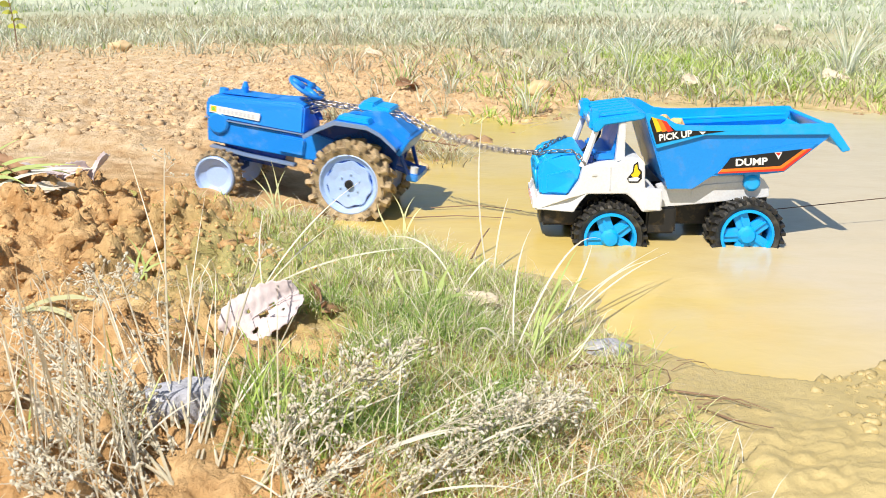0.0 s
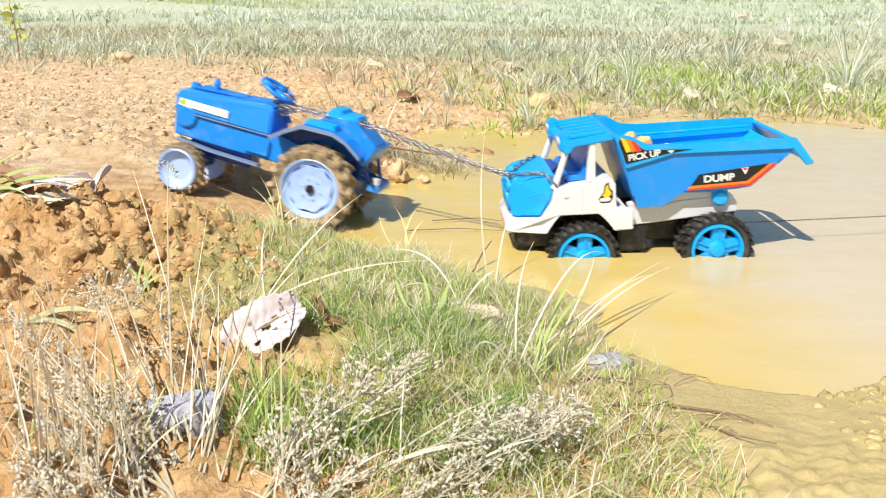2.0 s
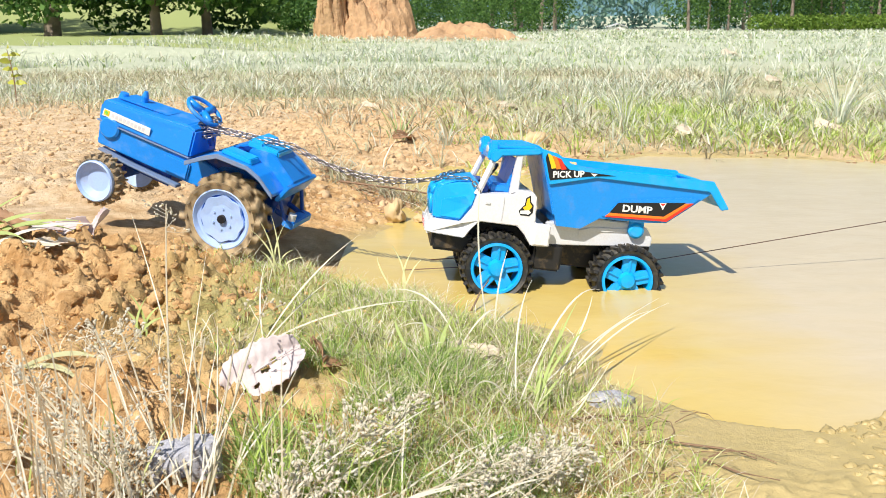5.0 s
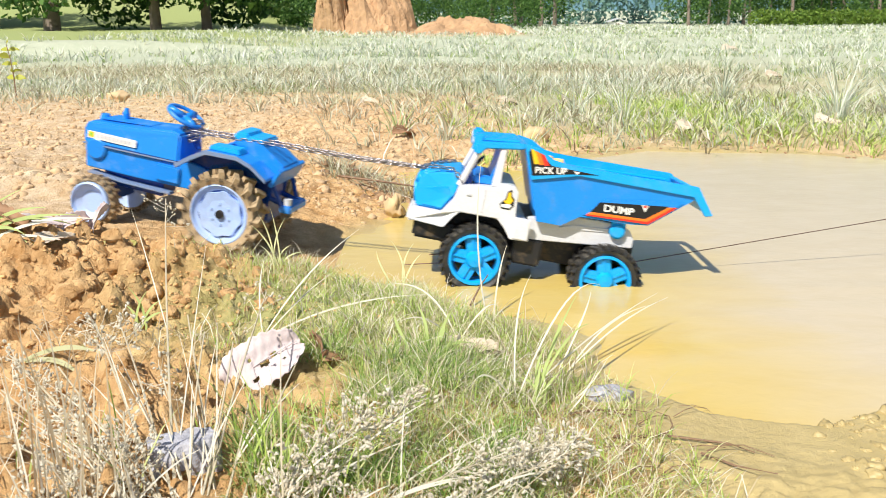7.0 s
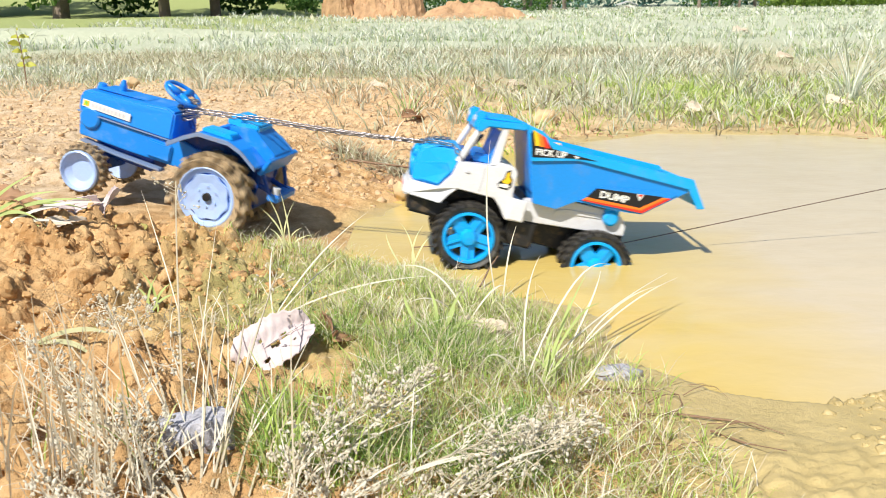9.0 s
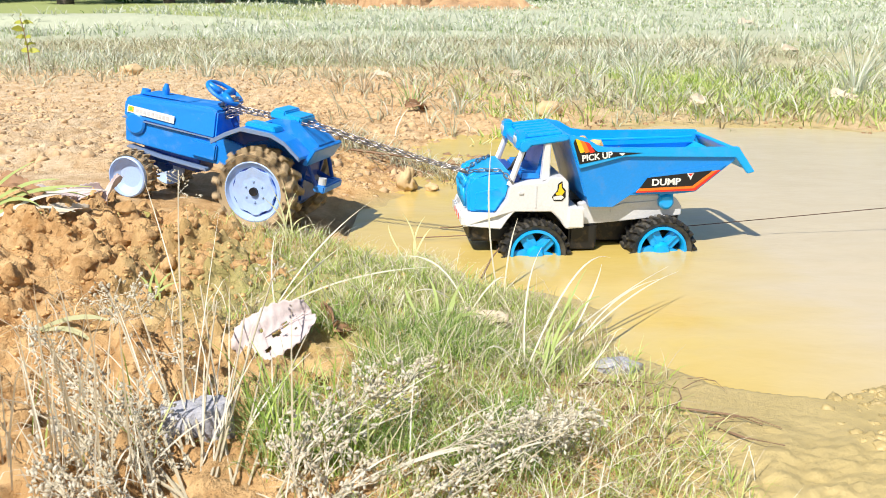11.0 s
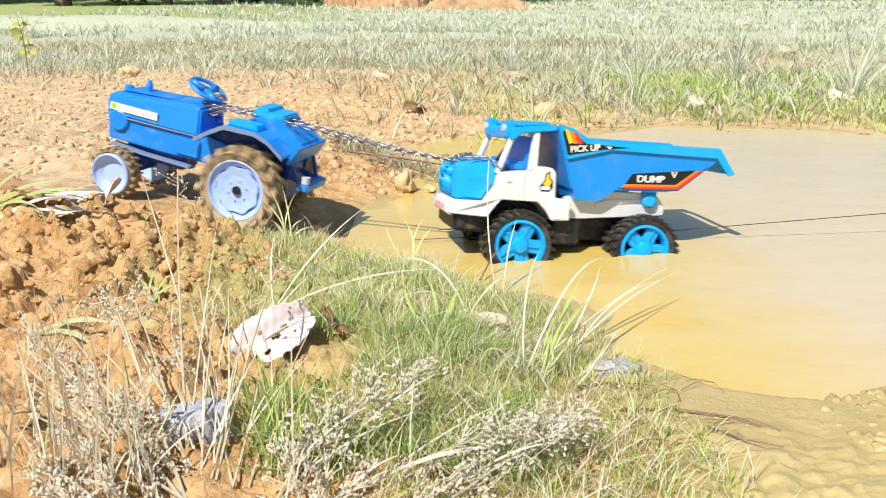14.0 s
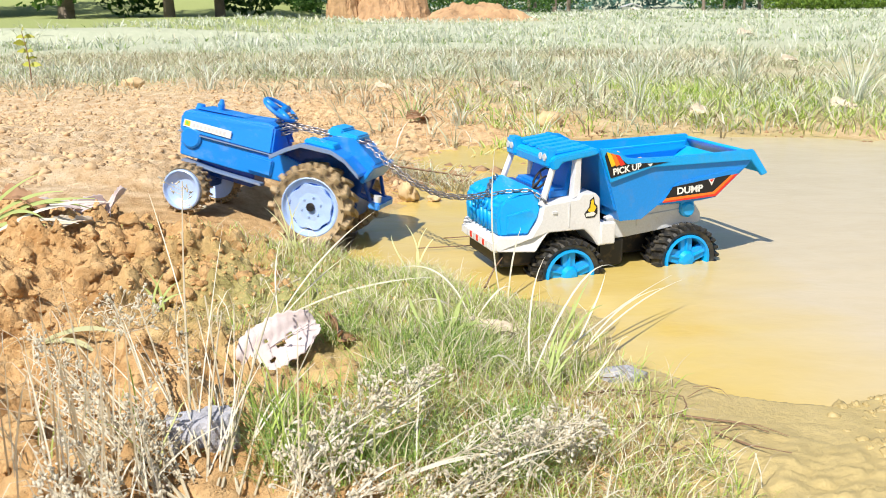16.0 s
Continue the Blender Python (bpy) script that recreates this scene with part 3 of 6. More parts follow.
        add_plate(bm, [(-0.036, 0.086), (-0.103, 0.088), (-0.127, 0.091), (-0.168, 0.126), (-0.150, 0.126), (-0.062, 0.112)], s * 0.0795, s * 0.0815, 0.0006)
        part("side_panel", bm, BEDBLUE, bed)
    bm = bmesh.new()
    add_plate(bm, [(-0.180, 0.146), (-0.184, 0.149), (-0.209, 0.118), (-0.204, 0.116)], -0.080, 0.080, 0.0006)
    part("tail_lip", bm, SKYBLUE, bed)
    for s in (1, -1):
        bm = bmesh.new()
        add_rod(bm, (0.035, s * 0.069, 0.134), (-0.172, s * 0.069, 0.142), 0.002, seg=6)
        part("inner_ridge", bm, SKYBLUE, bed)
    # clods of mud lying at the head of the bed
    for x, y, r in ((0.020, 0.050, 0.011), (0.004, 0.020, 0.013), (-0.020, 0.055, 0.008), (0.012, -0.025, 0.010)):
        bm = bmesh.new()
        bmesh.ops.create_icosphere(bm, subdivisions=2, radius=r)
        for v in bm.verts:
            v.co = v.co * (1 + 0.5 * noise.noise(v.co * 90 + Vector((x * 99, y * 99, 0)))) + Vector((x, y, 0.138))
            v.co.z = max(v.co.z, 0.130)
        part("mud_clod", bm, CLOD, bed, "clod of orange clay")
    # canopy over the cab
    bm = bmesh.new()
    add_plate(bm, [(0.124, 0.153), (0.118, 0.158), (0.060, 0.166), (0.050, 0.162), (0.060, 0.157), (0.108, 0.150), (0.115, 0.141), (0.122, 0.141)], -0.076, 0.076, 0.0015)
    roof = part("canopy", bm, SKYBLUE, bed, "ribbed light blue cab canopy")
    for k in range(6):
        bm = bmesh.new()
        y = -0.0575 + k * 0.023
        add_plate(bm, [(0.115, 0.1590), (0.115, 0.1627), (0.064, 0.1685), (0.064, 0.1645)], y - 0.007, y + 0.007, 0.001)
        part("roof_rib", bm, SKYBLUE, roof)
    for s in (1, -1):
        bm = bmesh.new()
        add_box(bm, 0.112, 0.127, s * 0.054 - 0.013, s * 0.054 + 0.013, 0.142, 0.168, 0.003)
        pod = part("spotlight", bm, SKYBLUE, roof)
        for k in (-1, 1):
            bm = bmesh.new()
            add_rod(bm, (0.1265, s * 0.054 + k * 0.006, 0.156), (0.1282, s * 0.054 + k * 0.006, 0.156), 0.0048, seg=16)
            part("lens", bm, GREYWHITE, pod, "grey lamp lens")
    # wheels
    tyre = tyre_body(0.0495, 0.044, 0.035, 0.0032)
    me_b = block_mesh(0.0495, 0.044, 0.0032, 0.05, RUBBER)
    me_t = part("tmp", tyre, RUBBER).data
    wheels = []
    rims = {s: part("tmp", spoke_rim(0.0355, s), SKYBLUE).data for s in (1, -1)}
    for ob in [o for o in scene.collection.objects if o.name.startswith("tmp")]:
        bpy.data.objects.remove(ob)
    me_b.name = "tread_block"
    me_t.name, rims[1].name, rims[-1].name = "tyre", "rim_disc", "rim_disc"
    for x, z in ((0.096, -0.002), (-0.086, 0.002)):
        for s in (1, -1):
            w = new("wheel", me_t)
            w.parent = t
            w.location = (x, s * 0.0635, z)
            tagged(w, "black treaded rubber tyre, splashed with mud")
            r = new("rim", rims[s])
            r.parent = w
            tagged(r, "blue five-spoke rim")
            tread(w, me_b, 0.0495, 0.044, 26, 0.0032, 14)
            wheels.append((w, x, s * 0.0635, z))
    # stickers on both sides
    for s in (1, -1):
        face = Matrix(((-s, 0, 0, 0), (0, 0, s, 0), (0, 1, 0, 0), (0, 0, 0, 1)))

        def flat(name, pts, off, mat, parent):
            bm = bmesh.new()
            add_plate(bm, pts, s * (off - 0.0004), s * (off + 0.0002))
            return part(name, bm, mat, parent)
        d = flat("side_sticker", [(-0.046, 0.0925), (-0.056, 0.1075), (-0.148, 0.1185), (-0.124, 0.0955)], 0.0819, INK, bed)
        tagged(d, "black sticker with orange stripes and white lettering")
        flat("orange_stripe", [(-0.041, 0.0875), (-0.046, 0.0925), (-0.121, 0.0962), (-0.148, 0.1175), (-0.157, 0.1190), (-0.125, 0.0920)], 0.0822, ORANGE, d)
        flat("red_stripe", [(-0.041, 0.0865), (-0.042, 0.0885), (-0.1235, 0.0930), (-0.1545, 0.1186), (-0.1600, 0.1190), (-0.1260, 0.0898)], 0.0824, RED, d)
        flat("white_mark", [(-0.1120, 0.1140), (-0.1220, 0.1150), (-0.1180, 0.1050)], 0.0822, PAPER_WHITE, d)
        flat("red_mark", [(-0.1135, 0.1135), (-0.1210, 0.1142), (-0.1175, 0.1100)], 0.0824, RED, d)
        letters("DUMP", 0.0150, Matrix.Translation((-0.083, s * 0.0823, 0.1015)) @ face @ pose(0, 0, 0, 0, 0, s * 2.5) @ Matrix.Diagonal((1.0, 0.86, 1, 1)), PAPER_WHITE, d)
        u = flat("upper_sticker", [(0.0420, 0.1265), (0.0520, 0.1560), (0.0500, 0.1610), (0.0340, 0.1570), (0.0180, 0.1440), (-0.046, 0.1430), (-0.010, 0.1380)], 0.0844, INK, bed)
        tagged(u, "black sticker with warm stripes and white lettering")
        for k, c in enumerate((YELLOW, ORANGE, RED)):
            x = 0.0500 - k * 0.0068
            flat("stripe", [(x, 0.1620 - k * 0.002), (x - 0.0062, 0.1600 - k * 0.002), (x - 0.0150, 0.1440), (x - 0.0082, 0.1420)], 0.0847, c, u)
        letters("PICK UP", 0.0118, Matrix.Translation((0.0180, s * 0.0847, 0.1372)) @ face @ pose(0, 0, 0, 0, 0, s * 8), PAPER_WHITE, u)
        flat("white_mark", [(-0.012, 0.1425), (-0.021, 0.1425), (-0.017, 0.1385)], 0.0847, PAPER_WHITE, u)
        fl = flat("flame_outline", [(0.0740, 0.0745), (0.0620, 0.0745), (0.0575, 0.0800), (0.0580, 0.0900), (0.0620, 0.0940), (0.0635, 0.1025), (0.0690, 0.0985), (0.0700, 0.0890), (0.0770, 0.0800)], 0.0804, INK, cab)
        tagged(fl, "yellow flame sticker with a black outline")
        flat("flame", [(0.0700, 0.0825), (0.0625, 0.0825), (0.0595, 0.0880), (0.0635, 0.0930), (0.0645, 0.0995), (0.0675, 0.0970), (0.0685, 0.0880), (0.0720, 0.0850)], 0.0807, YELLOW, fl)
        flat("flame_base", [(0.0745, 0.0765), (0.0630, 0.0765), (0.0600, 0.0800), (0.0640, 0.0825), (0.0750, 0.0805)], 0.0807, PAPER_WHITE, fl)
    # chain lying on the hood, from the bumper's middle over to the door
    for s in (1, -1):
        lay_chain(t, [(0.189, 0.006 * s + 0.02, 0.104), (0.172, 0.030 * s + 0.012, 0.1105), (0.146, 0.058 * s, 0.113), (0.138, 0.072 * s, 0.106), (0.131, 0.078 * s, 0.098)], "hood_chain")
    return t, wheels


LINK_PITCH = 0.0096


def lay_chain(parent, pts, name):
    """Chain links along a line of points, as one mesh of the thing that they lie on."""
    pts = [Vector(p) for p in pts]
    src = link_bm()
    me = bpy.data.meshes.new("link")
    src.to_mesh(me)
    bm = bmesh.new()
    lens = [(b - a).length for a, b in zip(pts, pts[1:])]
    n, total = int(sum(lens) / LINK_PITCH), sum(lens)
    for i in range(n):
        d = (i + 0.5) * total / n
        k = 0
        while k < len(lens) - 1 and d > lens[k]:
            d -= lens[k]
            k += 1
        way = (pts[k + 1] - pts[k]).normalized()
        m = Matrix.Translation(pts[k] + way * d) @ way.to_track_quat("X", "Z").to_matrix().to_4x4() @ pose(0, 0, 0, 45 + 90 * (i % 2), 0, 0)
        a = len(bm.verts)
        bm.from_mesh(me)
        bm.verts.ensure_lookup_table()
        bmesh.ops.transform(bm, matrix=m, verts=bm.verts[a:])
    src.free()
    return part(name, bm, CHROME, parent, "steel chain", True)


truck, truck_wheels = build_truck()


# ---- tractor: origin at the middle of the rear axle ----
def dish_rim(R, s, holes=True):
    """Pale pressed wheel disc with a scalloped inner plate."""
    bm = bmesh.new()
    add_spin(bm, [(R, s * 0.016), (R * 0.93, s * 0.0175), (R * 0.86, s * 0.012), (R * 0.55, s * 0.006), (R * 0.001, s * 0.006), (R * 0.001, s * 0.001), (R * 0.98, -s * 0.012)], 48)
    if holes:
        n = 64
        ring = [bm.verts.new((R * (0.72 + 0.035 * math.cos(8 * a)) * math.sin(a), s * 0.0135, R * (0.72 + 0.035 * math.cos(8 * a)) * math.cos(a))) for a in (2 * math.pi * i / n for i in range(n))]
        low = [bm.verts.new((v.co.x * 1.04, s * 0.006, v.co.z * 1.04)) for v in ring]
        inner = [bm.verts.new((v.co.x * 0.62, s * 0.0115, v.co.z * 0.62)) for v in ring]
        for i in range(n):
            j = (i + 1) % n
            bm.faces.new((ring[i], ring[j], low[j], low[i]))
            bm.faces.new((inner[i], inner[j], ring[j], ring[i]))
        bm.faces.new(inner)
        for k in range(6):
            a = k * math.pi / 3
            add_rod(bm, (R * 0.33 * math.sin(a), s * 0.0105, R * 0.33 * math.cos(a)), (R * 0.33 * math.sin(a), s * 0.0135, R * 0.33 * math.cos(a)), R * 0.035, seg=8)
    return bm


def build_tractor():
    t = empty("toy_tractor", "scuffed blue plastic toy tractor with mud-caked tyres", "toy tractor")
    # bonnet
    bm = bmesh.new()
    add_plate(bm, [(0.247, 0.049), (0.249, 0.074), (0.242, 0.083), (0.200, 0.086), (0.150, 0.091), (0.108, 0.096), (0.094, 0.092), (0.090, 0.051)], -0.040, 0.040, 0.0028,
              lambda x, z, y: y * (1 - 0.18 * max(0, (z - 0.070) / 0.025)))
    hood = part("bonnet", bm, BLUE, t, "scratched blue bonnet")
    bm = bmesh.new()
    add_plate(bm, [(0.248, 0.0475), (0.249, 0.0495), (0.180, 0.0505), (0.090, 0.0525), (0.090, 0.0505), (0.180, 0.0485)], -0.0415, 0.0415, 0.0005)
    part("bonnet_edge", bm, WORN, hood, "worn pale seam")
    bm = bmesh.new()
    add_plate(bm, [(0.236, 0.0845), (0.228, 0.0885), (0.170, 0.0915), (0.150, 0.0915)], -0.020, 0.020, 0.001)
    part("bonnet_ridge", bm, BLUE, hood)
    bm = bmesh.new()
    add_rod(bm, (0.203, 0, 0.084), (0.204, 0, 0.098), 0.0046, 0.0058, 14)
    add_rod(bm, (0.204, 0, 0.098), (0.204, 0, 0.106), 0.0054, 0.0028, 14)
    part("exhaust_stub", bm, BLUE, hood, smooth=False)
    bm = bmesh.new()
    add_rod(bm, (0.238, 0, 0.080), (0.238, 0, 0.090), 0.0085, 0.0065, 16)
    part("filler_cap", bm, BLUE, hood)
    # engine block under it
    bm = bmesh.new()
    add_plate(bm, [(0.242, 0.012), (0.246, 0.048), (0.090, 0.050), (0.072, 0.056), (0.040, 0.050), (0.040, 0.016), (0.080, 0.014), (0.150, 0.012)], -0.037, 0.037, 0.0015)
    block = part("engine_block", bm, BLUE, t)
    for s in (1, -1):
        bm = bmesh.new()
        add_spin(bm, [(0.017, s * 0.034), (0.017, s * 0.040), (0.014, s * 0.042), (0.0002, s * 0.042), (0.0002, s * 0.034)], 24, 0.226, 0.043)
        part("side_lamp", bm, BLUE, block)
        bm = bmesh.new()
        add_box(bm, 0.085, 0.125, s * 0.038 - 0.004, s * 0.038 + 0.004, 0.018, 0.044, 0.002)
        part("side_cover", bm, BLUE, block)
        bm = bmesh.new()
        add_plate(bm, [(0.238, 0.003), (0.236, 0.007), (0.180, 0.003), (0.100, 0.003), (0.098, -0.001), (0.180, -0.001)], s * 0.024, s * 0.040, 0.0008)
        part("foot_rail", bm, WORN, t, "worn pale blue rail")
        # sticker with unreadable writing
        bm = bmesh.new()
        add_plate(bm, [(0.2415, 0.0580), (0.2405, 0.0690), (0.1600, 0.0700), (0.1600, 0.0585)], s * 0.0402, s * 0.0412)
        st = part("sticker", bm, PAPER_WHITE, hood, "white sticker with a yellow and green emblem")
        bm = bmesh.new()
        add_plate(bm, [(0.2395, 0.0600), (0.2390, 0.0680), (0.2300, 0.0680), (0.2300, 0.0600)], s * 0.0412, s * 0.0415)
        part("emblem", bm, YELLOW, st)
        bm = bmesh.new()
        add_spin(bm, [(0.0028, s * 0.0414), (0.0028, s * 0.0417), (0.0001, s * 0.0417), (0.0001, s * 0.0414)], 12, 0.2348, 0.0640)
        part("emblem_mark", bm, GREEN, st)
        for k in range(9):
            bm = bmesh.new()
            x = 0.2260 - k * 0.0066
            add_box(bm, x - 0.0044, x, s * 0.0414 - 0.0002, s * 0.0414 + 0.0002, 0.0610, 0.0665)
            part("letter_bar", bm, GREYWHITE, st)
    # gearbox, rear housing, front axle
    bm = bmesh.new()
    add_box(bm, -0.055, 0.075, -0.030, 0.030, -0.012, 0.052, 0.003)
    add_rod(bm, (0, -0.06, 0), (0, 0.06, 0), 0.011, seg=16)
    part("rear_housing", bm, DARKBLUE, t)
    bm = bmesh.new()
    add_box(bm, 0.200, 0.226, -0.012, 0.012, -0.034, 0.014, 0.002)
    add_box(bm, 0.204, 0.222, -0.045, 0.045, -0.040, -0.028, 0.002)
    add_box(bm, 0.120, 0.215, -0.022, 0.022, -0.012, 0.014, 0.002)
    part("front_axle", bm, DARKBLUE, t)
    # fenders
    for s in (1, -1):
        bm = bmesh.new()
        arch = [(0.079, 0.058), (0.056, 0.075), (0.034, 0.088), (-0.014, 0.090), (-0.036, 0.083), (-0.062, 0.066)]
        add_plate(bm, arch + [(x - 0.001, z - 0.004) for x, z in arch[::-1]], s * 0.026, s * 0.072, 0.0006)
        fen = part("fender", bm, BLUE, t)
        bm = bmesh.new()
        add_plate(bm, [(x, z + 0.0008) for x, z in arch] + [(x - 0.002, z - 0.0055) for x, z in arch[::-1]], s * 0.0715, s * 0.0755, 0.0006)
        part("fender_edge", bm, WORN, fen, "worn whitish edge")
        bm = bmesh.new()
        add_plate(bm, [(x, z - 0.003) for x, z in arch] + [(-0.052, 0.000), (0.050, 0.006)], s * 0.026, s * 0.030, 0.0006)
        part("fender_skirt", bm, DARKBLUE, fen)
        bm = bmesh.new()
        add_plate(bm, [(0.034, 0.0885), (0.032, 0.0955), (-0.012, 0.0970), (-0.016, 0.0895)], s * 0.034, s * 0.062, 0.0012)
        part("arm_rest", bm, SKYBLUE, fen)
    # seat and rear deck
    bm = bmesh.new()
    add_plate(bm, [(0.050, 0.050), (0.040, 0.060), (0.010, 0.070), (0.006, 0.102), (-0.030, 0.108), (-0.072, 0.080), (-0.066, 0.062), (-0.040, 0.054), (-0.040, 0.046)], -0.030, 0.030, 0.0015)
    seat = part("rear_deck", bm, BLUE, t)
    bm = bmesh.new()
    add_box(bm, -0.036, 0.014, -0.026, 0.026, 0.101, 0.1125, 0.0025)
    add_box(bm, -0.010, 0.010, -0.026, 0.026, 0.108, 0.1165, 0.002)
    part("seat", bm, SKYBLUE, t)
    bm = bmesh.new()
    add_plate(bm, [(-0.070, 0.079), (-0.076, 0.076), (-0.064, 0.050), (-0.058, 0.052)], -0.050, 0.050, 0.001)
    part("rear_panel", bm, BLUE, t)
    for s in (1, -1):
        bm = bmesh.new()
        add_rod(bm, (-0.040, s * 0.024, 0.030), (-0.086, s * 0.020, 0.020), 0.004, seg=8)
        add_rod(bm, (-0.058, s * 0.040, 0.060), (-0.078, s * 0.030, 0.018), 0.003, seg=8)
        part("lift_arm", bm, DARKBLUE, t)
    bm = bmesh.new()
    add_box(bm, -0.092, -0.074, -0.034, 0.034, 0.012, 0.024, 0.002)
    hitch = part("hitch_bar", bm, BLUE, t)
    bm = bmesh.new()
    add_rod(bm, (-0.084, 0.026, 0.012), (-0.084, 0.026, 0.034), 0.006, seg=12)
    part("hitch_pin", bm, GREYWHITE, hitch, "grey hitch pin")
    # steering
    bm = bmesh.new()
    add_rod(bm, (0.078, 0, 0.070), (0.104, 0, 0.112), 0.005, seg=10)
    part("steering_column", bm, DARKBLUE, t)
    bm = bmesh.new()
    sw = pose(0.105, 0, 0.115, 0, -24, 0)
    add_ring(bm, 0.0275, 0.0032, sw, 32, 8)
    add_rod(bm, sw @ Vector((0, 0, -0.006)), sw @ Vector((0, 0, 0.002)), 0.008, 0.006, 14)
    for k in range(3):
        a = 0.5 + k * 2.094
        add_rod(bm, sw @ Vector((0, 0, -0.002)), sw @ Vector((0.026 * math.cos(a), 0.026 * math.sin(a), 0)), 0.0056, seg=8)
    part("steering_wheel", bm, BLUE, t, smooth=True)
    # chain wound round the column, running back over the deck
    lay_chain(t, [pose(0.088, 0, 0.094, 0, 25, 0) @ Vector(((0.010 + 0.0015 * (i % 5)) * math.cos(i * 0.7), (0.012 + 0.002 * (i % 3)) * math.sin(i * 0.7), -0.012 + i * 0.0008)) for i in range(38)], "wound_chain")
    # wheels
    big = part("tmp", tyre_body(0.0645, 0.042, 0.045, 0.0075), MUDRUBBER).data
    small = part("tmp", tyre_body(0.0395, 0.024, 0.031, 0.0035), MUDRUBBER).data
    big_block, small_block = block_mesh(0.0645, 0.042, 0.0075, 0.075, MUDRUBBER), block_mesh(0.0395, 0.024, 0.0035, 0.05, MUDRUBBER)
    discs = {(R, s): part("tmp", dish_rim(R, s, R > 0.04), LAVENDER).data for R in (0.0465, 0.0315) for s in (1, -1)}
    hubs = {s: bmesh.new() for s in (1, -1)}
    for s, bm in hubs.items():
        add_rod(bm, (0, s * 0.008, 0), (0, s * 0.016, 0), 0.0062, seg=18)
    hubs = {s: part("tmp", bm, BLACK).data for s, bm in hubs.items()}
    grooves = {s: bmesh.new() for s in (1, -1)}
    for s, bm in grooves.items():
        add_spin(bm, [(0.0365, s * 0.005), (0.0365, s * 0.0102), (0.030, s * 0.0095), (0.030, s * 0.005)], 48)
    grooves = {s: part("tmp", bm, DARKBLUE).data for s, bm in grooves.items()}
    for ob in [o for o in scene.collection.objects if o.name.startswith("tmp")]:
        bpy.data.objects.remove(ob)
    wheels = []
    for x, y, z, me, R, text in ((0, 0.060, 0, big, 0.0465, "large chevron-lugged tyre caked with brown mud"), (0.213, 0.053, -0.034, small, 0.0315, "small ribbed front tyre caked with mud")):
        for s in (1, -1):
            w = tagged(new("wheel", me), text)
            w.parent, w.location = t, (x, s * y, z)
            r = tagged(new("rim", discs[R, s]), "pale blue pressed wheel disc")
            r.parent = w
            if R > 0.04:
                g = tagged(new("rim_groove", grooves[s]), "dark blue groove round the disc")
                g.parent = w
                h = tagged(new("hub_cap", hubs[s]), "black hub cap")
                h.parent = w
            if R > 0.04:
                tread(w, big_block, 0.0645, 0.042, 16, 0.0075, 30)
            else:
                tread(w, small_block, 0.0395, 0.024, 20, 0.0035, 12)
            wheels.append((w, x, s * y, z))
    return t, wheels


tractor, tractor_wheels = build_tractor()

# ---- tow chain of loose links and the drag cord ----
tow_chain = empty("tow_chain", "double steel tow chain between the tractor and the truck", "chain")
LINKS = 40
link_mesh = part("tmp", link_bm(), CHROME, smooth=True).data
for o in [o for o in scene.collection.objects if o.name.startswith("tmp")]:
    bpy.data.objects.remove(o)
link_mesh.name = "link"
strands = []
for s in (1, -1):
    row = []
    for i in range(LINKS):
        o = new("link", link_mesh)
        o.parent = tow_chain
        row.append(o)
    strands.append(row)

bm = bmesh.new()
for k in range(20):
    add_rod(bm, (k * 0.08, 0, 0), (k * 0.08 + 0.081, 0, 0), 0.0007, seg=6)
drag_cord = part("drag_cord", bm, LINE)
tagged(drag_cord, "thin dark cord pulled taut behind the truck", "cord")


# ---- grass, weeds and litter ----
rng = np.random.default_rng(7)


def blades(name, roots, length, width, way, bend, mat, label, category="grass", kind="stuff"):
    """Many tapered, bent blades as one mesh. way: the heading of the lean; bend: how far the tip leans, in lengths."""
    n = len(roots)
    roots = np.asarray(roots, float)
    length, width, way, bend = (np.broadcast_to(np.asarray(v, float), n) for v in (length, width, way, bend))
    side = way + np.pi / 2 + rng.uniform(-0.9, 0.9, n)
    sx, sy = np.cos(side) * width / 2, np.sin(side) * width / 2
    co = np.empty((n, 7, 3))
    for k, (u, w) in enumerate(((0, 0.8), (0.35, 1.0), (0.72, 0.7), (1.0, 0.0))):
        lean = bend * u ** 1.8 * length
        up = length * u * np.sqrt(np.clip(1 - (bend * 0.75 * u) ** 2, 0.03, 1))
        c = roots + np.stack([np.cos(way) * lean, np.sin(way) * lean, up], -1)
        if k < 3:
            co[:, 2 * k] = c + np.stack([sx * w, sy * w, 0 * sx], -1)
            co[:, 2 * k + 1] = c - np.stack([sx * w, sy * w, 0 * sx], -1)
        else:
            co[:, 6] = c
    i = np.arange(n)[:, None] * 7
    quads = np.concatenate([i + [0, 1, 3, 2], i + [2, 3, 5, 4]]).tolist()
    tris = (i + [4, 5, 6]).tolist()
    me = bpy.data.meshes.new(name)
    me.from_pydata(co.reshape(-1, 3).tolist(), [], quads + tris)
    me.materials.append(mat)
    return tagged(new(name, me), label, category, kind=kind)


def on_ground(x, y, sink=0.004):
    return np.stack([x, y, height(x, y) - sink], -1)


def tufts(x, y, per, spread):
    """Roots of blades round the middles of tufts, and their heading outwards."""
    n = len(x)
    a, r = rng.uniform(0, 2 * np.pi, (n, per)), np.abs(rng.normal(0, 1, (n, per))) * np.asarray(spread).reshape(-1, 1)
    return (x[:, None] + r * np.cos(a)).ravel(), (y[:, None] + r * np.sin(a)).ravel(), a.ravel()


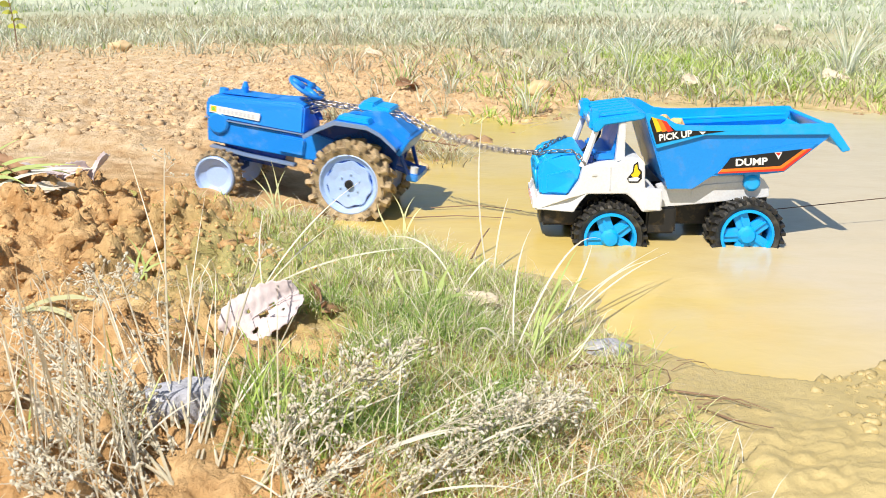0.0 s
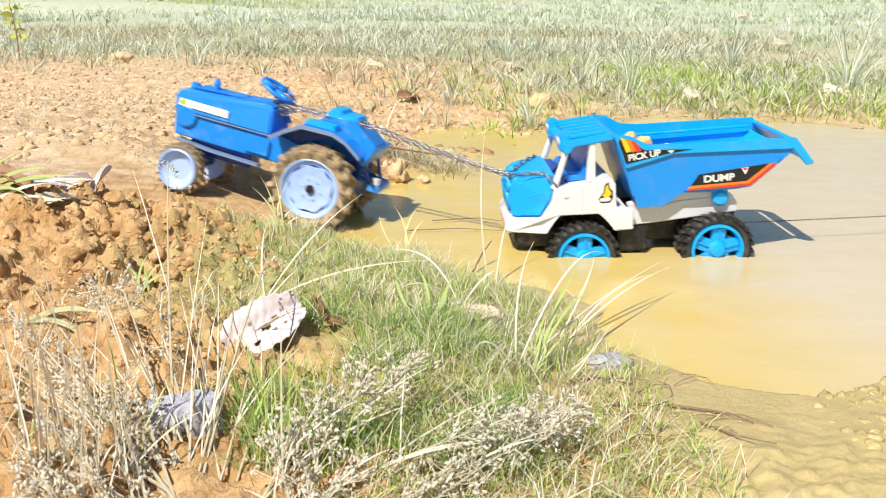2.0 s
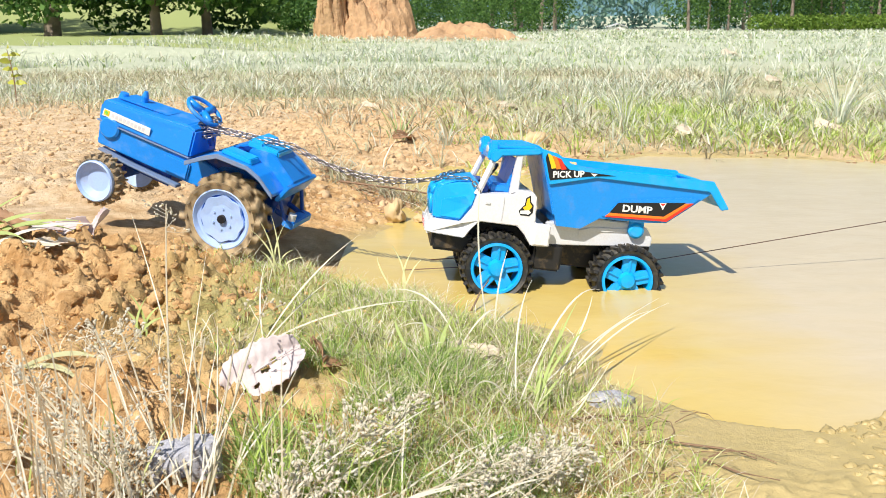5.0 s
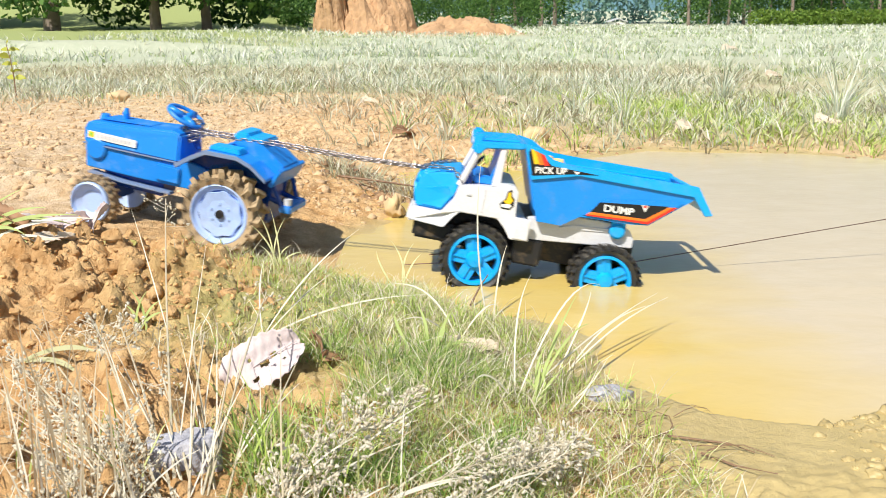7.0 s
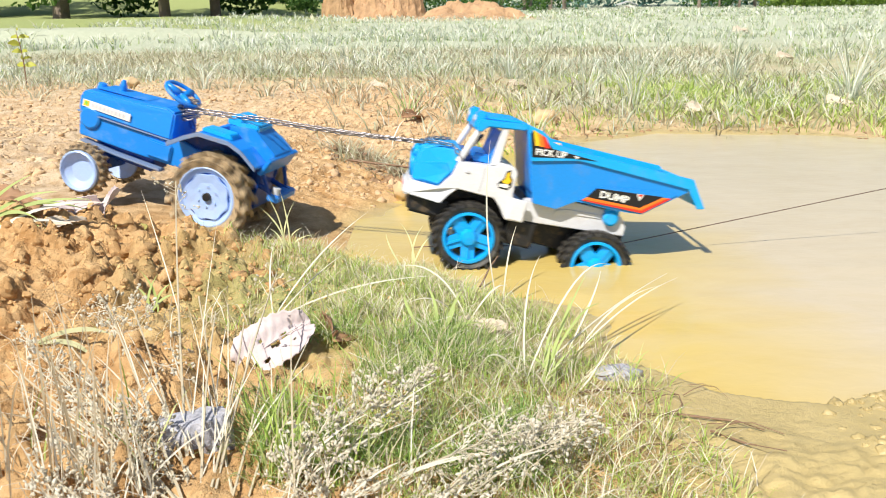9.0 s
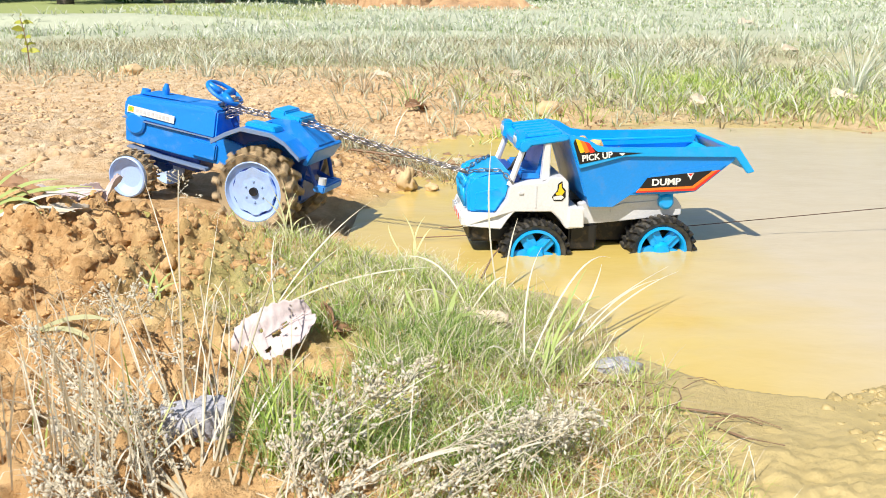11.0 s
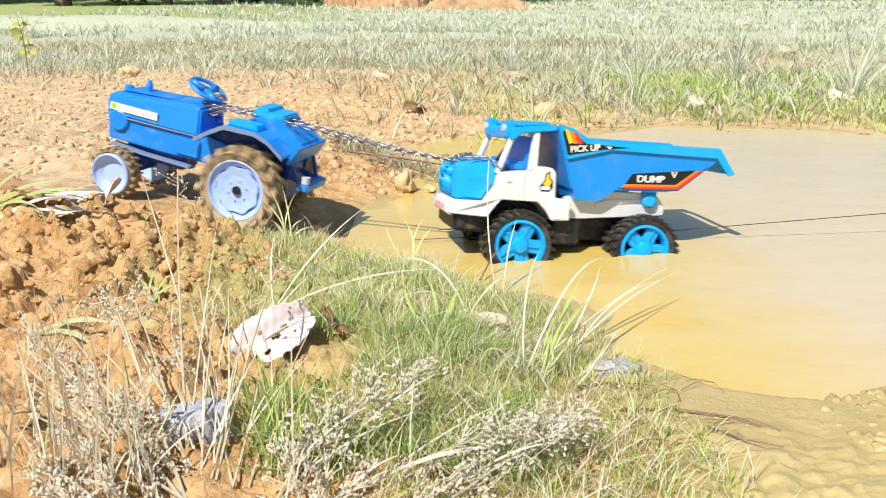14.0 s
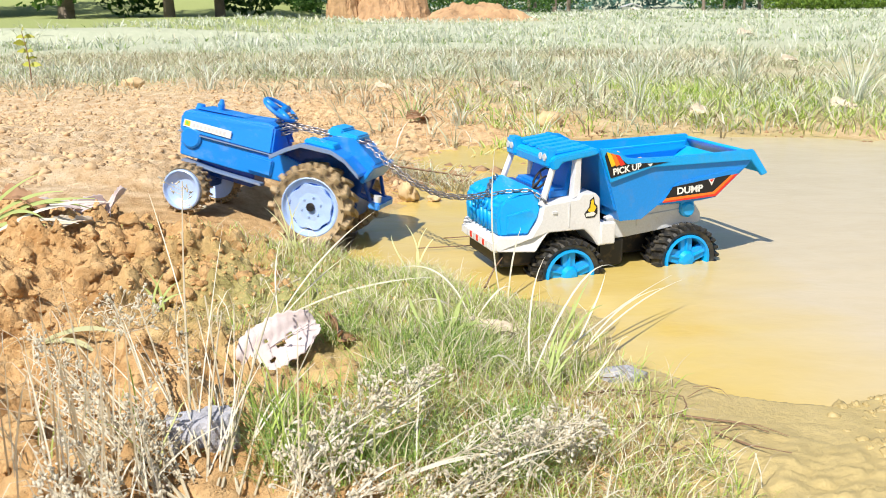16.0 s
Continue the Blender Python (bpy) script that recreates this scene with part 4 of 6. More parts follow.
def scatter(n, y0, y1, power=1.6, margin=0.5, slope=0.62):
    u = rng.uniform(0, 1, n)
    y = y0 + (y1 - y0) * u ** power
    return rng.uniform(-1, 1, n) * (y * slope + margin), y


def meadow():
    # thick bleached tufts, smaller and denser with distance
    for y0, y1, n, per, h, w, least in ((2.3, 5.0, 2400, 11, 0.070, 0.0036, 0.05), (4.5, 12, 4200, 11, 0.085, 0.0062, 0.08), (8, 24, 5200, 9, 0.11, 0.012, 0.25), (22, 75, 4000, 6, 0.15, 0.045, 0.7)):
        x, y = scatter(n, y0, y1, 1.15)
        d, field, lawn, mud, sand = zones(x, y)
        patch = fbm(x * 1.1, y * 1.1, 51)
        keep = (field > 0.06) & (d > 0.05) & (rng.uniform(0, 1, n) < np.clip((patch - 0.46) * 6, least, 1) * np.clip(field * 1.3, 0, 1)) & ~((x < -0.115 * y) & (y > 10.5 + 26 * np.clip((x / y + 0.49) / 0.37, 0, 1) ** 2))
        x, y = x[keep], y[keep]
        bx, by, a = tufts(x, y, per, 0.02 + 0.004 * y)
        k = len(bx)
        pale = rng.uniform(0, 1, k) < np.where(bx > 0.5, 0.62, 0.74)
        scale = rng.uniform(0.45, 1.25, k)
        for sel, mat, label in ((pale, GRASS_PALE, "bleached grey-green grass tufts in the open field"), (~pale, GRASS_GREEN, "yellowish green low grass in the open field")):
            f = 1.0 if mat is GRASS_PALE else 0.6
            blades("field_grass", on_ground(bx[sel], by[sel]), h * f * scale[sel], w * rng.uniform(0.6, 1.3, sel.sum()), a[sel], rng.uniform(0.3, 1.4, sel.sum()), mat, label)
    # straggling straw on the bare earth behind the tractor, thinning towards the track
    n = 6000
    x, y = rng.uniform(-3.2, 1.8, n), rng.uniform(2.0, 6.6, n)
    d, field, lawn, mud, sand = zones(x, y)
    keep = (d > 0.03) & (rng.uniform(0, 1, n) < np.clip(np.maximum((x + 0.8) * 0.30 + (y - 3.1) * 0.7, np.clip((x + 0.40) * 1.5, 0, 0.85) * step(1.95, 2.3, y)), 0.02, 0.95) * np.clip(fbm(x * 3, y * 3, 57) * 3 - 0.9, 0.1, 1))
    bx, by, a = tufts(x[keep], y[keep], 8, 0.035)
    n = len(bx)
    blades("straw", on_ground(bx, by), rng.uniform(0.025, 0.09, n), rng.uniform(0.0025, 0.0065, n), a, rng.uniform(0.5, 1.45, n), GRASS_STRAGGLE, "straggling dry straw on bare earth")
    # greener fringe along the far shore
    x, y = rng.uniform(0.0, 2.6, 4200), rng.uniform(1.8, 4.2, 4200)
    d = shore(x, y)
    keep = (d > 0.06) & (d < 1.5) & (rng.uniform(0, 1, 4200) < np.where(x > 0.6, 0.95, 0.4) * np.clip(fbm(x * 2.5, y * 2.5, 59) * 3 - 0.8, 0.1, 1))
    bx, by, a = tufts(x[keep], y[keep], 9, 0.03)
    n = len(bx)
    blades("shore_grass", on_ground(bx, by), rng.uniform(0.015, 0.050, n), 0.0040, a, rng.uniform(0.3, 1.2, n), TURF_GREEN, "short green grass along the water's edge")


meadow()


def tuft_thing(x, y, n, h, w, mat, label, spread=0.012, bend=(0.3, 1.3)):
    a = rng.uniform(0, 2 * np.pi, n)
    r = np.abs(rng.normal(0, spread, n))
    return blades("grass_tuft", on_ground(x + r * np.cos(a), y + r * np.sin(a)), rng.uniform(0.5, 1.15, n) * h, w, a, rng.uniform(*bend, n), mat, label, "grass tuft", "")


# single tufts that stand out
for x, y, n, h, mat in ((0.22, 2.34, 26, 0.19, GRASS_PALE), (0.19, 2.30, 16, 0.12, GRASS_GREEN), (0.02, 2.62, 22, 0.13, GRASS_PALE), (-0.12, 2.72, 22, 0.16, GRASS_GREEN), (0.62, 3.05, 40, 0.30, GRASS_PALE), (0.48, 3.2, 34, 0.26, GRASS_PALE),
                        (1.32, 3.0, 60, 0.33, GRASS_PALE), (1.55, 3.1, 54, 0.30, GRASS_PALE), (1.75, 2.85, 34, 0.26, GRASS_PALE), (-1.0, 3.75, 36, 0.20, GRASS_PALE), (0.05, 2.95, 26, 0.16, GRASS_DRY), (-0.3, 3.1, 24, 0.14, GRASS_DRY),
                        (1.15, 3.7, 44, 0.26, GRASS_PALE), (2.1, 3.9, 60, 0.34, GRASS_PALE), (0.28, 4.2, 40, 0.24, GRASS_PALE), (-0.5, 4.3, 36, 0.2, GRASS_DRY)):
    tuft_thing(x, y, n, h * 0.8, 0.0032, mat, {GRASS_PALE: "bleached grey-green grass tuft", GRASS_GREEN: "yellowish green grass tuft", GRASS_DRY: "dry straw-coloured grass tuft"}[mat] + " rooted in bare earth", 0.02)


def near_leaf(x, y):
    return (x > -0.225) & (x < -0.09) & (y > 0.60) & (y < 0.80)


def before_stone(x, y):
    return (np.abs(x / y + 0.315) < 0.062) & (y < 0.64)


def bank_grass():
    """Turf on the near bank, thick where the light green patch is."""
    n = 6400
    x, y = rng.uniform(-0.38, 0.20, n), rng.uniform(0.47, 1.30, n)
    d = shore(x, y)
    mid = -0.03 - np.where(y > 1.0, 0.55, 0.2) * (y - 1.0)
    like = np.exp(-((x - mid) / 0.14) ** 2) * np.where(y > 1.27, 0.4, 1)
    keep = (d > 0.015) & ~before_stone(x, y) & ~(near_leaf(x, y) & (y > 0.70)) & (rng.uniform(0, 1, n) < like * np.clip(fbm(x * 14, y * 14, 61) * 1.9 - 0.2, 0.05, 1))
    bx, by, a = tufts(x[keep], y[keep], 8, 0.009)
    k = len(bx)
    blades("turf", on_ground(bx, by), rng.uniform(0.007, 0.030, k), rng.uniform(0.0006, 0.0012, k), a, rng.uniform(0.2, 1.4, k), TURF_GREEN, "fine green turf on the near bank")
    sel = rng.uniform(0, 1, k) < 0.36
    blades("dry_turf", on_ground(bx[sel], by[sel]), rng.uniform(0.012, 0.045, sel.sum()), 0.0008, a[sel] + 1.3, rng.uniform(0.7, 1.35, sel.sum()), GRASS_DRY, "dry fibres tangled in the turf")
    # darker green shoots round the big leaf
    n = 1500
    x, y = rng.uniform(-0.17, 0.06, n), rng.uniform(0.54, 0.84, n)
    keep = ~before_stone(x, y) & ~(near_leaf(x, y) & (y > 0.68)) & (rng.uniform(0, 1, n) < np.clip(fbm(x * 17, y * 17, 63) * 3 - 1.0, 0.03, 1))
    bx, by, a = tufts(x[keep], y[keep], 7, 0.008)
    k = len(bx)
    blades("green_turf", on_ground(bx, by), rng.uniform(0.010, 0.036, k), rng.uniform(0.0006, 0.0011, k), a, rng.uniform(0.2, 1.3, k), GRASS_LUSH, "darker green fine grass on the near bank")
    # straw litter lying over the clods
    n = 700
    x, y = rng.uniform(-0.42, 0.16, n), rng.uniform(0.50, 0.90, n)
    a = rng.uniform(0, 2 * np.pi, n)
    keep = (shore(x, y) > 0.04) & ~near_leaf(x, y) & ~before_stone(x, y)
    x, y, a = x[keep], y[keep], a[keep]
    blades("straw_litter", on_ground(x, y, 0.0), rng.uniform(0.012, 0.05, len(x)), 0.0011, a, rng.uniform(0.9, 1.3, len(x)), GRASS_DRY, "dry straw litter on the near bank")


bank_grass()


def strip(bm, pts, widths):
    """A ribbon along points, its flat side towards the south-west sky."""
    pts = [Vector(p) for p in pts]
    rows = []
    for i, p in enumerate(pts):
        t = (pts[min(i + 1, len(pts) - 1)] - pts[max(i - 1, 0)]).normalized()
        s = t.cross(Vector((-0.25, -0.8, 0.55))).normalized() * widths[i] / 2
        rows.append((bm.verts.new(p + s), bm.verts.new(p - s + Vector((0, 0.0004, 0)))))
    for (a, b), (c, d) in zip(rows, rows[1:]):
        bm.faces.new((a, b, d, c))


def curve_points(p, q, sag, n=10, side=0.0):
    p, q = Vector(p), Vector(q)
    out = []
    for i in range(n):
        u = i / (n - 1)
        c = p.lerp(q, u)
        c.z += sag * 4 * u * (1 - u)
        c.x += side * 4 * u * (1 - u)
        out.append(c)
    return out


def tube(bm, pts, r0, r1, seg=5):
    rows = []
    pts = [Vector(p) for p in pts]
    for i, p in enumerate(pts):
        t = (pts[min(i + 1, len(pts) - 1)] - pts[max(i - 1, 0)]).normalized()
        u = t.orthogonal().normalized()
        v = t.cross(u)
        r = r0 + (r1 - r0) * i / (len(pts) - 1)
        rows.append([bm.verts.new(p + (u * math.cos(a) + v * math.sin(a)) * r) for a in (2 * math.pi * k / seg for k in range(seg))])
    for a, b in zip(rows, rows[1:]):
        for k in range(seg):
            bm.faces.new((a[k], a[(k + 1) % seg], b[(k + 1) % seg], b[k]))


def seed(bm, p, r, way):
    g = bmesh.ops.create_icosphere(bm, subdivisions=1, radius=1)["verts"]
    m = Matrix.Translation(p) @ way.to_track_quat("Z", "Y").to_matrix().to_4x4() @ Matrix.Diagonal((r * 0.7, r * 0.7, r * 1.35, 1))
    bmesh.ops.transform(bm, matrix=m, verts=g)


def panicle(stem_end, way, size, count):
    """A loose, branching seed head."""
    bm = bmesh.new()
    for i in range(count):
        u = i / count
        base = stem_end - way * size * (1 - u)
        out = (way * random.uniform(0.4, 1.0) + Vector((random.uniform(-1, 1), random.uniform(-1, 1), random.uniform(-0.7, 0.9)))).normalized()
        tip = base + out * size * random.uniform(0.18, 0.42)
        tube(bm, [base, base.lerp(tip, 0.5) + Vector((0, 0, -0.0006)), tip], 0.00035, 0.00025, 3)
        for k in range(random.randint(3, 5)):
            seed(bm, tip + Vector([random.uniform(-1, 1) * size * 0.06 for _ in range(3)]), random.uniform(0.0010, 0.0018), (out + Vector([random.uniform(-0.8, 0.8) for _ in range(3)])).normalized())
    return bm


WEEDS = [
    # foot, tips: (x, y, z, seeds)
    ((-0.124, 0.501), [(-0.085, 0.548, 0.087, 16), (-0.058, 0.581, 0.093, 20), (-0.022, 0.612, 0.090, 18)]),
    ((-0.109, 0.482), [(0.079, 0.601, 0.057, 20), (0.043, 0.564, 0.070, 16)]),
    ((-0.051, 0.482), [(0.099, 0.621, 0.052, 14), (0.085, 0.581, 0.060, 15)]),
    ((-0.163, 0.500), [(-0.287, 0.704, 0.118, 10), (-0.275, 0.609, 0.081, 12), (-0.290, 0.762, 0.104, 8)]),
    ((-0.173, 0.500), [(-0.284, 0.911, 0.180, 4), (-0.317, 0.652, 0.085, 9), (-0.346, 0.677, 0.099, 8)]),
    ((-0.160, 0.510), [(-0.158, 0.768, 0.123, 3), (-0.174, 0.699, 0.101, 0), (-0.192, 0.682, 0.116, 0)]),
    ((-0.169, 0.510), [(-0.314, 0.595, 0.104, 0), (-0.283, 0.547, 0.084, 8), (-0.291, 0.637, 0.105, 0)]),
    ((-0.193, 0.473), [(-0.261, 0.503, 0.075, 9), (-0.245, 0.525, 0.079, 9), (-0.219, 0.492, 0.073, 8)]),
    ((-0.221, 0.463), [(-0.254, 0.469, 0.067, 8), (-0.250, 0.491, 0.070, 8)]),
    ((-0.181, 0.482), [(-0.228, 0.590, 0.089, 10), (-0.212, 0.566, 0.078, 9), (-0.224, 0.547, 0.084, 11)]),
    ((-0.090, 0.473), [(-0.061, 0.518, 0.058, 14), (-0.082, 0.522, 0.072, 12), (-0.115, 0.543, 0.069, 13)]),
    ((-0.030, 0.473), [(0.004, 0.518, 0.058, 10), (0.027, 0.528, 0.056, 9)]),
    ((-0.143, 0.491), [(-0.222, 0.743, 0.110, 0), (-0.151, 0.651, 0.081, 0), (-0.123, 0.693, 0.083, 0)]),
    ((-0.153, 0.491), [(-0.228, 0.675, 0.090, 6), (-0.207, 0.627, 0.072, 0), (-0.166, 0.627, 0.072, 0)]),
]


def weed(foot, tips):
    x, y = foot
    base = Vector((x, y, ground_at(x, y) - 0.005))
    ob = empty("dry_weed", "pale dry weed with branching seed heads on the near bank", "weed", "dry weeds in the foreground", Matrix.Translation(base))
    for tx, ty, tz, count in tips:
        tip = Vector((tx, ty, tz)) - base
        pts = curve_points((random.uniform(-0.006, 0.006), random.uniform(-0.006, 0.006), 0), tip, random.uniform(-0.002, 0.005), 9, random.uniform(-0.004, 0.004))
        bm = bmesh.new()
        tube(bm, pts, 0.0012, 0.0006)
        stalk = part("stalk", bm, GRASS_DRY, ob)
        if count:
            bm = panicle(pts[-1], (pts[-1] - pts[-3]).normalized(), 0.055, int(count * 2.2))
            part("seed_head", bm, SEED, stalk, "pale fluffy seed head")
        for k in range(2):
            i = random.randint(1, 4)
            end = pts[i] + (pts[-1] - pts[i]) * random.uniform(0.5, 0.9) + Vector((random.uniform(-0.04, 0.04), random.uniform(-0.02, 0.02), random.uniform(-0.015, 0.015)))
            bm = bmesh.new()
            c = curve_points(pts[i], end, 0.004, 7)
            strip(bm, c, [0.0010, 0.0013, 0.0013, 0.0012, 0.0010, 0.0007, 0.0003])
            part("blade", bm, GRASS_DRY, stalk)
    return ob


for foot, tips in WEEDS:
    weed(foot, tips)


def near_stalks():
    """Upright straw and green stalks at the foot of the weeds."""
    n = 48
    x, y = rng.normal(-0.20, 0.05, n), rng.uniform(0.48, 0.58, n)
    x = np.where(before_stone(x, y), x - 0.075, x)
    a = rng.uniform(0, 2 * np.pi, n)
    blades("straw_stalks", on_ground(x, y), rng.uniform(0.05, 0.14, n), 0.0014, a, rng.uniform(0.05, 0.45, n), GRASS_DRY, "dense dry straw stalks on the near bank")
    n = 60
    x, y = rng.uniform(-0.36, 0.10, n), rng.uniform(0.47, 0.60, n)
    x = np.where(before_stone(x, y), x + 0.09, x)
    a = rng.uniform(0, 2 * np.pi, n)
    blades("fallen_straw", on_ground(x, y, 0.0), rng.uniform(0.03, 0.08, n), 0.0011, a, rng.uniform(0.8, 1.25, n), GRASS_DRY, "fallen straw along the near edge of the bank")
    n = 130
    x, y = rng.normal(-0.15, 0.05, n), rng.uniform(0.53, 0.62, n)
    x = np.where(before_stone(x, y), x + 0.075, x)
    a = rng.uniform(0, 2 * np.pi, n)
    blades("green_stalks", on_ground(x, y), rng.uniform(0.03, 0.075, n), 0.0014, a, rng.uniform(0.1, 0.7, n), TURF_GREEN, "green grass stalks among the straw")


near_stalks()


def long_blades(name, label, foot, ends, mat, width=0.0026, sag=0.02):
    x, y = foot
    base = Vector((x, y, ground_at(x, y) - 0.004))
    ob = empty(name, label, "grass", m=Matrix.Translation(base))
    for e, s in ends:
        bm = bmesh.new()
        c = curve_points((random.uniform(-0.006, 0.006), random.uniform(-0.006, 0.006), 0), Vector(e) - base, s * sag, 12, random.uniform(-0.008, 0.008))
        strip(bm, c, [0.78 * width * (0.7 + 0.5 * math.sin(math.pi * i / 11)) * (1 if i < 8 else (12 - i) / 5) for i in range(12)])
        part("blade", bm, mat, ob)
    return ob


# the clump of long blades that arches over the water's edge
long_blades("arching_grass", "fresh green grass clump arching over the mud", (0.078, 0.745), [((0.128, 0.84, 0.095), 0.6), ((0.112, 0.82, 0.080), 0.5), ((0.140, 0.83, 0.070), 1.0), ((0.095, 0.79, 0.065), 0.3), ((0.082, 0.77, 0.05), 0.2), ((0.06, 0.77, 0.04), 0.5),
                                                                                   ((0.105, 0.77, 0.045), 0.3), ((0.065, 0.76, 0.035), 0.4), ((0.088, 0.775, 0.06), 0.2), ((0.098, 0.77, 0.03), 0.4)], GRASS_LUSH, 0.0023)
long_blades("bleached_grass", "bleached curling grass blades over the mud", (0.060, 0.735), [((0.155, 0.86, 0.10), 1.8), ((0.150, 0.78, 0.055), -1.2), ((0.135, 0.74, 0.065), -1.6), ((0.245, 0.99, 0.052), 0.4), ((0.02, 0.72, 0.05), 1.0), ((0.09, 0.90, 0.10), 0.6)], GRASS_DRY, 0.0018)
long_blades("bleached_grass", "bleached grass blades reaching over the water", (0.120, 0.865), [((0.262, 1.01, 0.040), 0.5), ((0.24, 1.0, 0.034), 0.7), ((0.16, 0.94, 0.07), 0.5)], GRASS_DRY, 0.0018)
long_blades("green_grass", "green grass blades on the bank", (-0.020, 0.80), [((-0.03, 0.86, 0.085), 0.3), ((0.01, 0.87, 0.075), 0.3), ((-0.05, 0.87, 0.07), 0.5), ((0.0, 0.83, 0.07), 0.2), ((0.03, 0.83, 0.05), 0.5)], GRASS_LUSH, 0.003)
long_blades("green_grass", "green grass blades beside the tractor's track", (-0.225, 1.19), [((-0.250, 1.20, 0.105), 0.2), ((-0.232, 1.2, 0.11), 0.2), ((-0.262, 1.2, 0.09), 0.3), ((-0.215, 1.21, 0.095), 0.2), ((-0.205, 1.2, 0.06), 0.4), ((-0.25, 1.2, 0.06), 0.3), ((-0.19, 1.2, 0.05), 0.4)], TURF_GREEN, 0.0026)
long_blades("green_grass", "green grass blades beside the tractor's track", (-0.055, 1.17), [((-0.04, 1.2, 0.06), 0.2), ((-0.07, 1.2, 0.065), 0.2), ((-0.03, 1.2, 0.045), 0.4), ((-0.09, 1.2, 0.05), 0.3)], TURF_GREEN, 0.0026)
long_blades("green_grass", "dark green tussock among clay clods", (-0.330, 0.93), [((-0.345, 0.95, 0.075), 0.2), ((-0.325, 0.95, 0.07), 0.2), ((-0.31, 0.95, 0.06), 0.4), ((-0.35, 0.95, 0.055), 0.4), ((-0.30, 0.94, 0.05), 0.5)], GRASS_LUSH, 0.0035)
long_blades("broad_grass", "broad green and yellow blades drooping over clay", (-0.62, 1.12), [((-0.50, 1.12, 0.13), 0.8), ((-0.47, 1.13, 0.105), 1.2), ((-0.52, 1.1, 0.10), 1.0), ((-0.49, 1.1, 0.075), 1.0), ((-0.51, 1.08, 0.16), 0.4), ((-0.46, 1.12, 0.12), 0.8), ((-0.50, 1.1, 0.055), 0.9)], GRASS_LUSH, 0.006)
long_blades("broad_grass", "broad straw-coloured blades drooping over clay", (-0.60, 1.10), [((-0.48, 1.11, 0.09), 0.8), ((-0.44, 1.12, 0.115), 0.9), ((-0.46, 1.08, 0.06), 0.7)], GRASS_DRY, 0.005)
long_blades("broad_grass", "single broad green blade beside the weeds", (-0.40, 0.80), [((-0.315, 0.78, 0.062), 0.5), ((-0.33, 0.77, 0.04), 0.5)], GRASS_GREEN, 0.005)
long_blades("dry_grass", "tall thin bleached stem standing by the truck", (0.055, 1.02), [((0.045, 1.04, 0.20), 0.0), ((0.075, 1.03, 0.10), 0.3)], GRASS_DRY, 0.0022)
long_blades("dry_grass", "long dry stems leaning on the bank", (-0.195, 0.90), [((-0.10, 1.05, 0.115), 0.4), ((-0.13, 1.02, 0.07), 0.3), ((-0.20, 0.98, 0.10), 0.2), ((-0.02, 0.98, 0.055), 0.6)], GRASS_DRY, 0.0022)
long_blades("dry_grass", "dry stem arching on the bank", (0.010, 0.90), [((-0.07, 0.98, 0.065), 1.2), ((0.06, 0.95, 0.05), 0.8), ((-0.05, 0.86, 0.06), 0.8)], GRASS_DRY, 0.002)


def dead_leaf(x, y, z, size, mat, turn, tilt, roll, label, holes=(), ratio=0.6, curl=0.25):
    """A curled, veined leaf with thickness; holes: (u, v, r) in the leaf's own measure."""
    bm = bmesh.new()
    n, k = 26, 14
    grid = {}
    for i in range(n + 1):
        u = i / n
        wide = ratio * 0.5 * max(0, math.sin(math.pi * (0.06 + 0.86 * u ** 0.8))) ** 0.6 * (1 + 0.16 * noise.noise(Vector((u * 5, x * 40, 0))) + 0.05 * math.sin(i * 1.9 + x * 40)) + 0.002
        for j in range(-k, k + 1):
            v = j / k
            z0 = curl * (abs(v) ** 1.5) * wide + 0.10 * curl * math.sin(5 * u + 2 * v) - 0.25 * curl * (u - 0.5) ** 2 + 0.012 * math.cos(u * 40 - abs(v) * 9) * (1 - abs(v)) * 0.35
            z0 += 0.05 * noise.noise(Vector((u * 3 + x * 9, v * 2, y * 7))) + 0.010 * math.cos((u * 9 - abs(v) * 2.2) * 2 * math.pi)
            ragged = 1 + (0.05 * noise.noise(Vector((u * 9, v * 3, x * 20))) if abs(j) == k else 0)
            grid[i, j] = bm.verts.new(((u - 0.5 + 0.05 * noise.noise(Vector((v * 3, x * 30, u)))) * size, v * wide * size * ragged, z0 * size))
    for i in range(n):
        for j in range(-k, k):
            u, v = (i + 0.5) / n, (j + 0.5) / k
            if any((u - a) ** 2 + ((v - b) * ratio * 0.5) ** 2 < r * r for a, b, r in holes):
                continue
            bm.faces.new((grid[i, j], grid[i + 1, j], grid[i + 1, j + 1], grid[i, j + 1]))
    loose = [v for v in bm.verts if not v.link_faces]
    bmesh.ops.delete(bm, geom=loose, context="VERTS")
    ob = part("dead_leaf", bm, mat, smooth=True)
    so = ob.modifiers.new("thickness", "SOLIDIFY")
    so.thickness = 0.0006
    bm = bmesh.new()
    tube(bm, [(-size * 0.62, 0, 0.004), (-size * 0.5, 0, -0.02 * size), (0, 0, 0.004), (size * 0.46, 0, -0.05 * curl * size)], 0.0012, 0.0004)
    part("midrib", bm, mat, ob)
    ob.matrix_basis = pose(x, y, z, roll, tilt, turn)
    return tagged(ob, label, "leaf")


